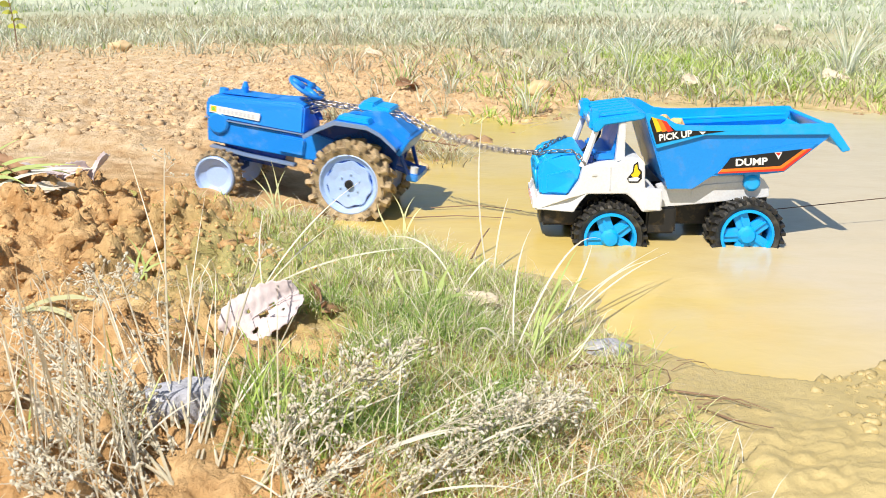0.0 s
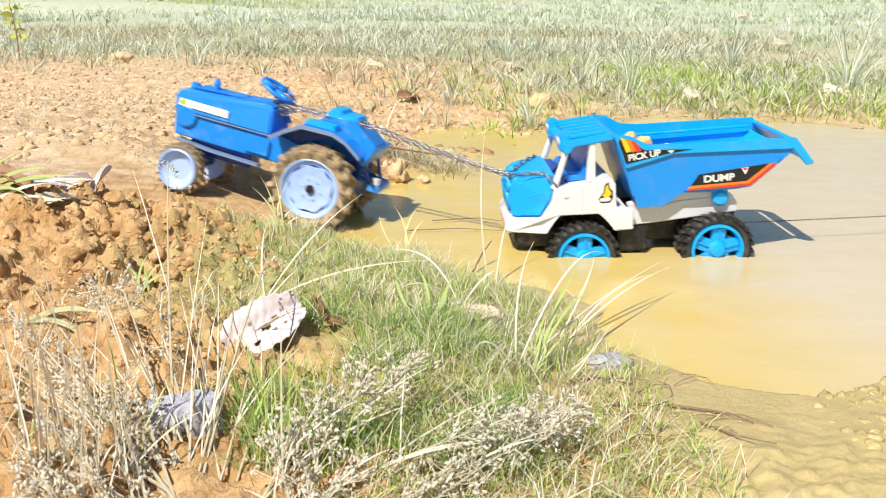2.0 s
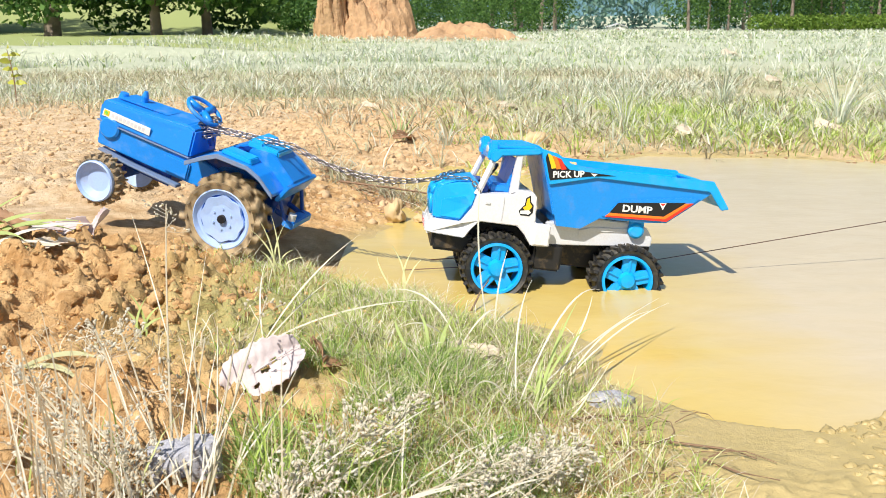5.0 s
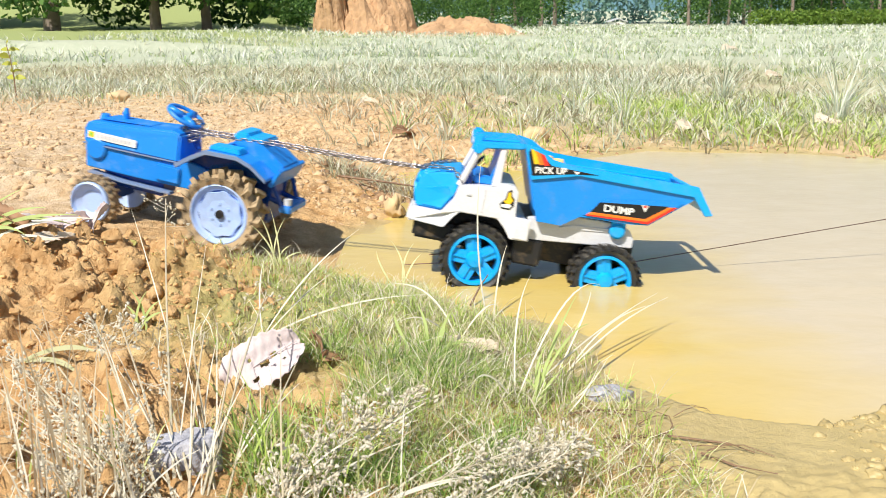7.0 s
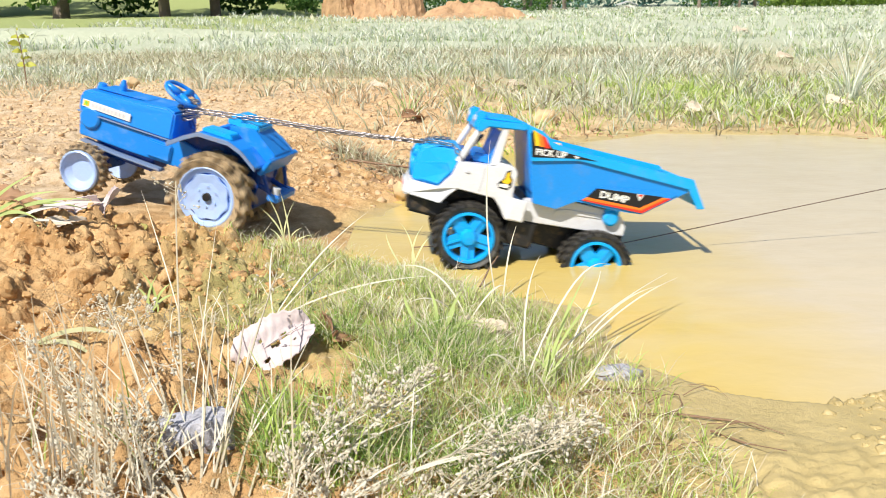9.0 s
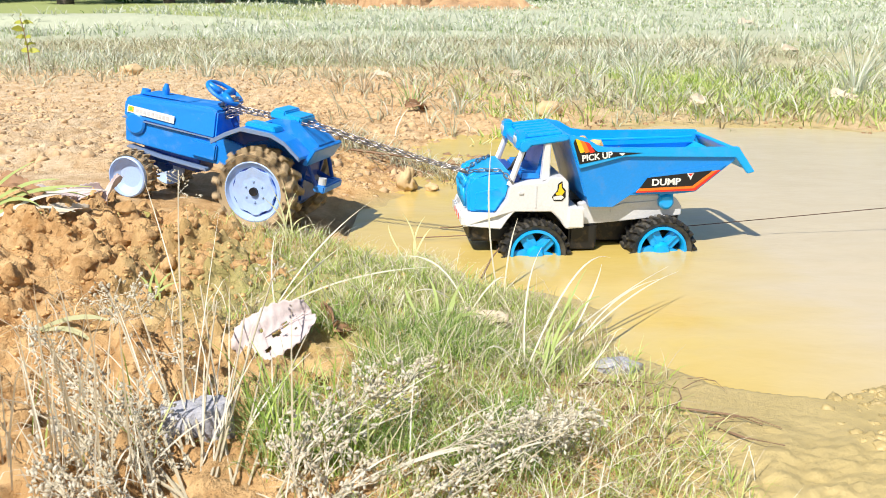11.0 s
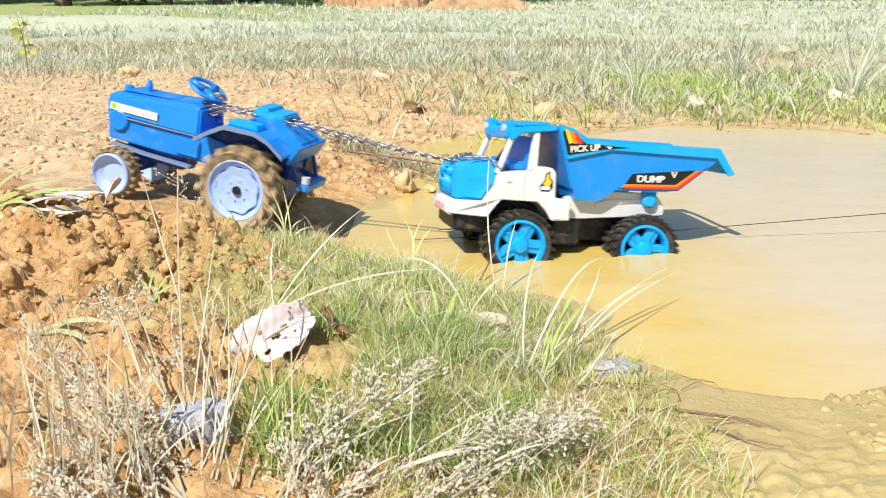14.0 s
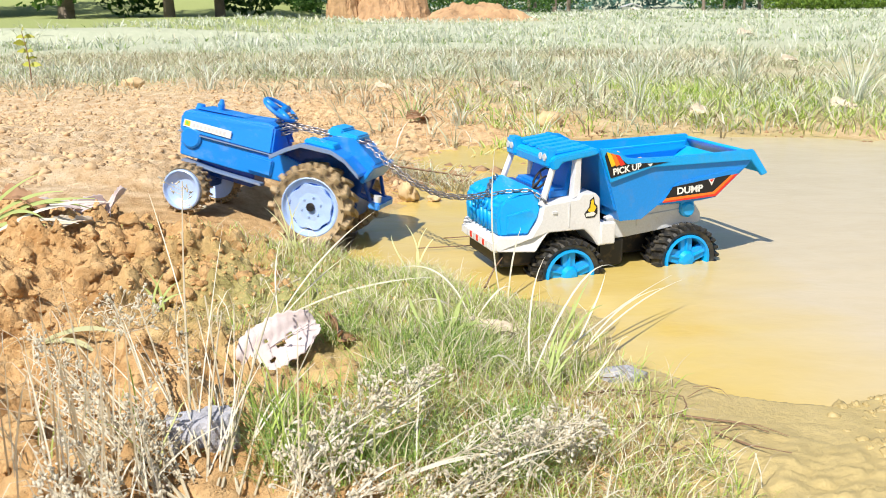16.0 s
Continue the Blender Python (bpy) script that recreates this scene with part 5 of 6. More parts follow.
dead_leaf(-0.164, 0.765, 0.058, 0.078, LEAF_PALE, 30, -24, 44, "large bleached dead leaf with insect holes", [(0.52, -0.12, 0.050), (0.66, 0.05, 0.040), (0.36, 0.30, 0.022), (0.30, -0.50, 0.035), (0.70, -0.40, 0.022), (0.18, -0.45, 0.03)], 0.66, 0.30)
dead_leaf(-0.118, 0.82, 0.045, 0.07, LEAF_BROWN, 100, 20, 40, "crumpled brown dead leaf behind the pale one", (), 0.6, 0.7)
dead_leaf(0.02, 0.86, 0.034, 0.075, LEAF_TAN, 12, 4, 16, "greyish dead leaf sunk into the turf", (), 0.45, 0.3)
for x, y, up, size, mat, turn, tilt, roll, label, ratio, curl in (
        (-0.505, 1.20, 0.016, 0.052, LEAF_PALE, 15, -20, 50, "curled bleached leaf on clay", 0.5, 0.9), (-0.470, 1.21, 0.022, 0.054, LEAF_PALE, 20, -62, 20, "upright bleached leaf on clay", 0.42, 0.6),
        (-0.448, 1.19, 0.014, 0.065, LEAF_YELLOW, 10, -8, 25, "yellowing leaf on clay", 0.42, 0.15), (-0.530, 1.17, 0.010, 0.055, LEAF_PALE, 25, 10, 30, "bleached leaf lying on clay", 0.4, 0.5),
        (-0.560, 1.14, 0.015, 0.075, LEAF_BROWN, -20, 15, 20, "shrivelled brown leaf among broad blades", 0.4, 0.8), (-0.495, 1.13, 0.010, 0.055, LEAF_TAN, 50, 5, 20, "tan leaf among broad blades", 0.45, 0.6)):
    dead_leaf(x, y, ground_at(x, y) + up, size, mat, turn, tilt, roll, label, (), ratio, curl)
for x, y, s, mat, turn, label in ((0.271, 3.56, 0.10, LEAF_TAN, 20, "tan dead leaf on bare earth"), (1.20, 2.80, 0.11, LEAF_TAN, -35, "tan curled dead leaf at the shore"), (3.13, 9.9, 0.25, LEAF_TAN, 10, "tan dead leaf in the field"),
                                  (0.50, 3.56, 0.12, LEAF_TAN, 60, "tan dead leaf against grass"), (-0.27, 3.58, 0.09, LEAF_TAN, -20, "tan dead leaf on bare earth"), (1.26, 2.47, 0.11, LEAF_PALE, 70, "pale curled leaf at the waterline"),
                                  (-0.106, 2.69, 0.10, LEAF_BROWN, 40, "brown dead leaf on bare earth"), (0.12, 3.4, 0.09, LEAF_TAN, 100, "tan dead leaf on bare earth"), (1.9, 5.2, 0.14, LEAF_TAN, 20, "tan dead leaf in the field"),
                                  (0.75, 2.72, 0.12, LEAF_TAN, 15, "tan dead leaf on the far shore"), (-0.20, 2.05, 0.07, LEAF_BROWN, 80, "brown dead leaf on clay"), (0.02, 1.98, 0.06, LEAF_TAN, 20, "tan dead leaf in litter")):
    dead_leaf(x, y, ground_at(x, y) + s * 0.13, s * 0.8, mat, turn, 12, 30, label, (), 0.5, 0.7)


def lump(name, x, y, z, r, mat, label, category, stretch=(1, 1, 0.7), rough=0.35, turn=0.0, sub=3, cut=0.0):
    bm = bmesh.new()
    bmesh.ops.create_icosphere(bm, subdivisions=sub, radius=1)
    off = Vector((x * 13, y * 17, r * 90))
    for v in bm.verts:
        n = v.co.normalized()
        k = 1 + rough * noise.fractal(n * 1.6 + off, 0.9, 2.1, 3)
        c = n * k
        if cut:
            c = Vector([max(-cut, min(cut, q)) for q in c])
        v.co = Vector((c.x * stretch[0], c.y * stretch[1], c.z * stretch[2])) * r
    ob = part(name, bm, mat, smooth=not cut)
    ob.matrix_basis = pose(x, y, z, 0, 0, turn)
    return tagged(ob, label, category)


# half-buried stone in front, pale stub behind the tractor, small stones
lump("stone", -0.187, 0.590, 0.020, 0.050, STONE, "speckled grey angular stone half buried among straw", "stone", (0.68, 0.45, 1.35), 0.2, 20, 4, 0.74)
lump("stone", 0.157, 0.806, 0.006, 0.016, STONE, "dark wet stone at the mud's edge", "stone", (1.4, 1, 0.6), 0.3)
lump("stub", -0.085, 1.66, 0.018, 0.022, PEBBLE, "pale broken stub caked with mud", "stub", (0.75, 0.7, 1.2), 0.75, 30)
lump("stone", -0.04, 1.66, 0.006, 0.010, PEBBLE, "small rounded stone caked with mud", "stone", (1.2, 1, 0.8), 0.4)
lump("stone", 0.27, 2.62, 0.03, 0.03, PEBBLE, "muddy stone on the far shore", "stone", (1.3, 1, 0.9), 0.4)
lump("stone", -1.36, 3.9, ground_at(-1.36, 3.9) + 0.02, 0.035, PEBBLE, "pale stone on bare earth", "stone", (1.2, 1, 0.8), 0.4)


def clods(name, x, y, r, mat, label, sub=1, sunk=0.1):
    """Loose, uneven crumbs of clay as one mass; sunk: how deep they lie, in radii."""
    bm = bmesh.new()
    bmesh.ops.create_icosphere(bm, subdivisions=sub, radius=1)
    unit = np.array([v.co[:] for v in bm.verts])
    faces = np.array([[v.index for v in f.verts] for f in bm.faces])
    bm.free()
    n = len(x)
    z = height(x, y)
    if sub > 1:
        o = rng.uniform(0, 60, (n, 2, 1))
        jag = (0.30 + 1.4 * fbm(1.9 * unit[None, :, 0] + 1.3 * unit[None, :, 2] + o[:, 0], 1.9 * unit[None, :, 1] - 1.6 * unit[None, :, 2] + o[:, 1], 7, 4))[..., None]
    else:
        jag = rng.uniform(0.5, 1.45, (n, len(unit), 1))
    sc = rng.uniform(0.7, 1.3, (n, 1, 3)) * [1, 1, 0.75]
    co = unit[None] * jag * sc * r[:, None, None] + np.stack([x, y, z - r * sunk], -1)[:, None]
    me = bpy.data.meshes.new(name)
    me.from_pydata(co.reshape(-1, 3).tolist(), [], (faces[None] + (np.arange(n) * len(unit))[:, None, None]).reshape(-1, 3).tolist())
    me.materials.append(mat)
    me.shade_smooth()
    return tagged(new(name, me), label, "soil", kind="stuff")


MUDLUMP = simple("wet yellow mud", (0.44, 0.34, 0.15), 0.5, 60, 0.3, 0.6, 0.003, island=True)


CRUMB = simple("dry pale clay", (0.62, 0.43, 0.25), 0.95, 90, 0.3, 0.8, 0.004, island=True)


def scatter_clods():
    n = 24000
    x, y = rng.uniform(-0.75, 0.02, n), rng.uniform(0.50, 1.32, n)
    like = np.clip(1.15 - np.hypot((x + 0.36) / 0.30, (y - 1.0) / 0.36), 0.03, 1)
    keep = (rng.uniform(0, 1, n) < like) & (shore(x, y) > 0.06)
    x, y = x[keep], y[keep]
    clods("clay_clods", x, y, 0.0007 + 0.0030 * rng.uniform(0, 1, len(x)) ** 5, CLOD, "loose red clay clods on the near bank")
    # larger broken lumps of clay, thickest to the side of the turf
    n = 2600
    x, y = rng.uniform(-0.75, -0.04, n), rng.uniform(0.50, 1.27, n)
    like = np.clip(1.2 - np.hypot((x + 0.40) / 0.30, (y - 0.95) / 0.38), 0.02, 1) * step(0.35, 0.6, fbm(x * 8, y * 8, 18))
    keep = (rng.uniform(0, 1, n) < like) & ~near_leaf(x, y) & ~before_stone(x, y)
    x, y = x[keep], y[keep]
    clods("clay_lumps", x, y, 0.0025 + 0.0115 * rng.uniform(0, 1, len(x)) ** 2.6, GROUND, "broken orange clay lumps on the near bank", 3, 0.35)
    # dark litter and roots where the bank has slipped
    n = 420
    u = rng.uniform(0, 1, n)
    x, y = -0.25 + 0.27 * u + rng.normal(0, 0.025, n), 2.12 - 0.36 * u + rng.normal(0, 0.035, n)
    clods("shore_lumps", x, y, 0.003 + 0.012 * rng.uniform(0, 1, n) ** 2.5, CLOD_DARK, "dark wet clay lumps where the bank has slipped", 2, 0.2)
    u = rng.uniform(0, 1, 60)
    bx, by, a = tufts(-0.27 + 0.30 * u, 2.10 - 0.34 * u + rng.normal(0, 0.03, 60), 12, 0.03)
    k = len(bx)
    blades("litter_grass", on_ground(bx, by), rng.uniform(0.02, 0.07, k), 0.0022, a, rng.uniform(0.7, 1.4, k), GRASS_STRAGGLE, "withered grass hanging over the slipped bank")
    n = 26000
    x, y = rng.uniform(-2.4, 0.3, n), 1.45 + 2.9 * rng.uniform(0, 1, n) ** 1.25
    keep = (shore(x, y) > 0.05) & ~((np.abs(y - 1.4) < 0.16) & (x > -0.7))
    x, y = x[keep], y[keep]
    clods("earth_crumbs", x, y, 0.0018 + 0.0090 * rng.uniform(0, 1, len(x)) ** 5, CRUMB, "crumbly pale clay lumps behind the tractor")
    n = 700
    u = rng.uniform(0, 1, n)
    x, y = -0.11 + 0.18 * u + rng.normal(0, 0.03, n), 1.80 + 0.24 * u + rng.normal(0, 0.035, n)
    clods("shore_lumps", x, y, 0.003 + 0.015 * rng.uniform(0, 1, n) ** 3, CLOD_DARK, "dark wet clay lumps along the eroded edge")
    n = 380
    x, y = rng.uniform(0.15, 1.7, n), rng.uniform(2.2, 2.75, n)
    d = shore(x, y)
    keep = (d > 0.0) & (d < 0.14)
    x, y = x[keep], y[keep]
    clods("shore_lumps", x, y, 0.003 + 0.010 * rng.uniform(0, 1, len(x)) ** 2, CLOD_DARK, "dark wet clay lumps along the far shore")
    n = 160
    x, y = rng.normal(0.395, 0.035, n), rng.normal(0.70, 0.045, n)
    clods("mud_lumps", x, y, 0.0015 + 0.007 * rng.uniform(0, 1, n) ** 2.5, MUDLUMP, "broken yellow mud lumps beside the water", 3, 0.3)
    n = 1500
    x, y = rng.uniform(0.12, 0.62, n), rng.uniform(0.50, 0.85, n)
    d = shore(x, y)
    keep = (d > 0.05) & (fbm(x * 12, y * 12, 71) > 0.56)
    x, y = x[keep], y[keep]
    clods("mud_lumps", x, y, 0.0010 + 0.004 * rng.uniform(0, 1, len(x)) ** 3, MUDLUMP, "wet yellow mud lumps in the near corner", 2, 0.35)


scatter_clods()


def young_plant(x, y, h):
    base = Vector((x, y, ground_at(x, y) - 0.005))
    ob = empty("young_plant", "young plant with yellow-green leaves at the field's edge", "plant", m=Matrix.Translation(base))
    pts = curve_points((0, 0, 0), (-0.015, 0, h), 0.0, 9, 0.008)
    bm = bmesh.new()
    tube(bm, pts, 0.0035, 0.0015)
    part("stem", bm, TWIG, ob)
    for k in range(11):
        p, a = pts[3 + k // 2], k * 2.4
        out = Vector((math.cos(a), math.sin(a) * 0.6, 0.35)).normalized()
        side = out.cross(Vector((-0.3, -0.8, 0.5))).normalized()
        bm = bmesh.new()
        L = random.uniform(0.035, 0.06)
        rows = [[bm.verts.new(p + out * L * u + side * v * L * 0.26 * math.sin(math.pi * min(1, u + 0.04)) + Vector((0, 0, abs(v) * 0.006 - 0.3 * L * u * u))) for v in (-1, 0, 1)] for u in (0, 0.25, 0.5, 0.75, 0.98)]
        for q, r in zip(rows, rows[1:]):
            for c in (0, 1):
                bm.faces.new((q[c], q[c + 1], r[c + 1], r[c]))
        part("leaf", bm, PLANT_LEAF, ob)
    return ob


PLANT_LEAF = blade_material("yellow-green young leaves", [(0, (0.34, 0.44, 0.06)), (0.5, (0.60, 0.58, 0.10)), (1, (0.75, 0.66, 0.16))], 0.5, 0.3)
young_plant(-1.84, 4.0, 0.24)


def twig(pts, r, label="thin dark twig lying on mud"):
    bm = bmesh.new()
    tube(bm, pts, r, r * 0.5, 5)
    return tagged(part("twig", bm, TWIG), label, "twig")


def resting(x, y, up=0.003):
    return (x, y, max(ground_at(x, y), 0.0) + up)


twig([resting(0.14, 0.700), resting(0.19, 0.705), resting(0.235, 0.69), resting(0.25, 0.67)], 0.0014)
twig([resting(0.11, 0.74), resting(0.14, 0.755), resting(0.165, 0.745), resting(0.175, 0.77)], 0.0012)
twig([resting(0.205, 0.665), resting(0.225, 0.64), resting(0.25, 0.62)], 0.0012)
twig([resting(0.035, 1.10, 0.004), resting(0.048, 1.13, 0.02), resting(0.06, 1.15, 0.03)], 0.0016, "short brown twig at the water's edge")
twig([resting(-0.06, 1.30, 0.004), resting(0.02, 1.31, 0.005), resting(0.10, 1.30, 0.004)], 0.0010, "dark root fibre in the wet mud")
twig([resting(-0.02, 1.36, 0.004), resting(0.05, 1.37, 0.006), resting(0.12, 1.345, 0.004)], 0.0010, "dark root fibre in the wet mud")
twig([resting(-0.22, 1.95, 0.01), resting(-0.10, 1.86, 0.03), resting(0.03, 1.80, 0.02)], 0.003, "dark root along the eroded edge")


for k in range(16):
    x, y, a = random.uniform(0.10, 0.22), random.uniform(0.62, 0.79), random.uniform(-0.9, 0.9)
    L = random.uniform(0.02, 0.06)
    line = [resting(x + L * u * math.cos(a + 0.8 * u * (k % 3 - 1)), y + L * u * math.sin(a + 0.8 * u * (k % 3 - 1)), 0.002 + 0.004 * math.sin(3 * u)) for u in (0, 0.3, 0.6, 1.0)]
    twig(line, random.uniform(0.0004, 0.0008), "thin dark root fibre lying on wet mud")


# ---- the distance ----
def leaf_cloud(name, centres, radii, n, size, mat, parent=None, label=""):
    """Many small leaf faces filling lumpy clumps, uneven at the rim."""
    which = rng.integers(0, len(centres), n)
    d = rng.normal(0, 1, (n, 3))
    d /= np.linalg.norm(d, axis=1)[:, None]
    r = rng.uniform(0.25, 1.08, n) ** 0.5
    c = np.asarray(centres)[which] + d * r[:, None] * np.asarray(radii)[which]
    a, b = rng.normal(0, 1, (n, 3)), rng.normal(0, 1, (n, 3))
    a /= np.linalg.norm(a, axis=1)[:, None]
    b -= (a * b).sum(1)[:, None] * a
    b /= np.linalg.norm(b, axis=1)[:, None]
    s = size * rng.uniform(0.5, 1.3, n)[:, None]
    co = np.stack([c - a * s, c + b * s * 0.5, c + a * s, c - b * s * 0.5], 1).reshape(-1, 3)
    me = bpy.data.meshes.new(name)
    me.from_pydata(co.tolist(), [], np.arange(4 * n).reshape(n, 4).tolist())
    me.materials.append(mat)
    ob = new(name, me)
    ob.parent = parent
    return tagged(ob, label) if label else ob


def tree(x, y, h, r, crown, mat=FOLIAGE, leaves=1500, low=0.22, label="broad leafy tree with a grey trunk at the field's edge"):
    z = ground_at(x, y) - 0.1
    t = empty("tree", label, "tree", "trees beyond the field", pose(x, y, z))
    bm = bmesh.new()
    lean = random.uniform(-0.05, 0.05) * h
    pts = [(0, 0, 0), (lean * 0.2, 0, h * 0.2), (lean * 0.6, 0, h * 0.5), (lean, 0, h * 0.85)]
    tube(bm, pts, r * 1.25, r * 0.35, 10)
    for k in range(5):
        a = k * 1.3 + x
        s = h * (0.3 + 0.09 * k)
        tube(bm, [(lean * 0.4, 0, s), (math.cos(a) * crown * 0.4, math.sin(a) * crown * 0.4, s + h * 0.08), (math.cos(a) * crown * 0.8, math.sin(a) * crown * 0.8, s + h * 0.12)], r * 0.4, r * 0.12, 6)
    part("trunk", bm, BARK, t, smooth=True)
    cs, rs = [], []
    for k in range(14):
        a, q = k * 2.4, crown * random.uniform(0.2, 0.85)
        cs.append((q * math.cos(a), q * math.sin(a), h * random.uniform(low + 0.12, 0.95)))
        rs.append((crown * 0.45, crown * 0.45, h * 0.13))
    leaf_cloud("crown", cs, rs, leaves, 0.075 * crown ** 0.5, mat, t)
    return t


for px, y, h, r, c in ((-10.9, 26.5, 6.5, 0.20, 2.8), (-8.1, 27.0, 6.0, 0.14, 2.4), (-6.75, 27.5, 6.0, 0.13, 2.4), (-15.5, 30, 7.0, 0.25, 3.0), (-19, 28, 7.0, 0.25, 3.0)):
    tree(px, y, h, r, c, FOLIAGE, 8000, 0.015)
for px, y in ((-20, 48), (-15, 50), (-9.5, 50), (-4.5, 50)):
    tree(px, y, 8, 0.22, 3.2, FOLIAGE, 6000, 0.0)


def shrub(x, y, w, h, mat, label, leaves=1500):
    z = ground_at(x, y)
    cs = [(random.uniform(-w, w), random.uniform(-0.5, 0.5), random.uniform(0.1, 0.75) * h) for _ in range(9)]
    s = leaf_cloud("shrub", cs, [(w * 0.45, 0.8, h * 0.35)] * 9, leaves * 2, 0.075, mat)
    s.matrix_basis = pose(x, y, z)
    return tagged(s, label, "shrub")


for x, y, w, h in ((-23, 46, 2.6, 1.8), (-18.2, 45, 2.4, 1.6), (-13.2, 46, 2.0, 1.6), (-6.2, 36, 1.3, 1.5), (-4.4, 34, 1.2, 1.5), (-9.5, 47, 1.6, 1.4)):
    shrub(x, y, w, h, FOLIAGE, "dense green shrub under the trees")
for x, y, w, h in ((2.9, 42, 1.6, 3.2), (-0.5, 44, 2.2, 2.6), (1.0, 46, 2.4, 2.8)):
    shrub(x, y, w, h, FOLIAGE, "dense dark shrub behind the clay heap", 2000)

# cut bank and heap of dug clay
def heap(x, y, w, d, h, label, steep):
    n = 60
    u, v = np.meshgrid(np.linspace(-1, 1, n), np.linspace(-1, 1, n))
    r = np.sqrt(u ** 2 + v ** 2)
    z = h * step(1.0, steep, r + 0.35 * (fbm(u * 3 + x, v * 3 + y, 81) - 0.5)) * (0.10 + 1.7 * fbm(u * 5, v * 5 + x, 83, 5))
    z += 0.10 * h * (fbm(u * 14, v * 14, 85) - 0.5) * (r < 1) - 0.05
    me = bpy.data.meshes.new("clay_mound")
    i = (np.arange(n - 1)[:, None] * n + np.arange(n - 1)[None, :]).ravel()
    me.from_pydata(np.stack([(u * w + 0.15 * w * (fbm(v * 3, z * 3, 87) - 0.5)).ravel(), (v * d).ravel(), z.ravel()], -1).tolist(), [], np.stack([i, i + 1, i + n + 1, i + n], -1).tolist())
    me.materials.append(FAR_CLAY)
    ob = new("clay_mound", me)
    ob.matrix_basis = pose(x, y, ground_at(x, y) - 0.02)
    return tagged(ob, label, "earth mound")


FAR_CLAY = simple("dug orange clay", (0.46, 0.29, 0.16), 0.95, 2.2, 0.75, 1.0, 0.15)
heap(-1.75, 27.0, 1.45, 1.6, 1.3, "cut bank of orange clay beyond the field", 0.5)
heap(-2.95, 26.2, 0.55, 0.6, 1.3, "crumbling pillar of brown clay beyond the field", 0.6)
heap(0.7, 24.5, 2.0, 1.2, 0.40, "low heap of dug orange clay", 0.2)

# line of slender trees to the side
for i in range(44):
    x = 2.6 + i * 1.0 + random.uniform(-0.5, 0.5)
    y = 60 + random.uniform(-4, 8)
    if 8.0 < x < 15.6:
        continue
    tree(x * y / 60, y, random.uniform(8, 11), random.uniform(0.07, 0.12), 1.9, FOLIAGE, 2600, 0.0, "slender tree in the wood beyond the field")
bm_x = [x for x in np.linspace(1.5, 40, 40) if not 8.4 < x < 15.6]
leaf_cloud("wood_edge", [(x * 1.1, 70 + 3 * math.sin(x), 2.0 + 0.7 * math.sin(x * 2.1)) for x in bm_x], [(1.8, 1.5, 2.2)] * len(bm_x), 20000, 0.15, FOLIAGE)
tagged(bpy.data.objects["wood_edge"], "far green undergrowth along the wood", "undergrowth", kind="stuff")
# far wood in the leaf tones that carry painted haze
leaf_cloud("far_wood", [(x, 95 + 4 * math.sin(x * 0.7), 3.5 + 1.5 * math.sin(x * 0.9)) for x in np.linspace(-50, 70, 48)], [(3.5, 2.5, 4.5)] * 48, 42000, 0.3, HAZE_FOLIAGE)
tagged(bpy.data.objects["far_wood"], "far green wood, haze painted into its pale blue tint", "wood", kind="stuff")
leaf_cloud("hedge", [(x, 52, 0.45) for x in np.linspace(18.0, 27, 14)], [(0.7, 0.5, 0.5)] * 14, 9000, 0.08, HEDGE_GREEN)
tagged(bpy.data.objects["hedge"], "clipped yellow-green hedge at the field's edge", "hedge")

# small far hut
hut = empty("hut", "small pale hut with a metal roof in the distance", "hut", m=pose(13.9, 72, ground_at(13.9, 72) - 0.35))
bm = bmesh.new()
add_box(bm, -0.6, 0.6, -0.5, 0.5, 0, 0.6)
part("wall", bm, PAPER_WHITE, hut)
bm = bmesh.new()
add_plate(bm, [(-0.75, 0.58), (0, 0.82), (0.75, 0.58), (0.75, 0.62), (0, 0.88), (-0.75, 0.62)], -0.65, 0.65)
part("roof", bm, GREYWHITE, hut)
bm = bmesh.new()
add_box(bm, -0.2, 0.1, -0.52, -0.49, 0, 0.5)
part("door", bm, BARK, hut)

# wooded hill that closes the view; distance haze is painted into its blue-green
HAZY_HILL = simple("wooded hill", (0.10, 0.20, 0.24), 0.95, 0.05, 0.4, 0.5, 1.0)
xs, ys = np.linspace(-420, 420, 120), np.linspace(220, 420, 24)
X, Y = np.meshgrid(xs, ys)
Z = -2 + 60 * np.sin(np.pi * np.clip((Y - 220) / 260, 0, 1)) * (0.6 + 0.6 * fbm(X * 0.012, Y * 0.012, 91)) + 5 * fbm(X * 0.12, Y * 0.12, 93)
i = (np.arange(23)[:, None] * 120 + np.arange(119)[None, :]).ravel()
me = bpy.data.meshes.new("backdrop_hill")
me.from_pydata(np.stack([X.ravel(), Y.ravel(), Z.ravel()], -1).tolist(), [], np.stack([i, i + 1, i + 121, i + 120], -1).tolist())
me.materials.append(HAZY_HILL)
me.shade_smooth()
tagged(new("backdrop_hill", me), "wooded hill on the horizon, coloured blue-green for haze", "hill", kind="structure")


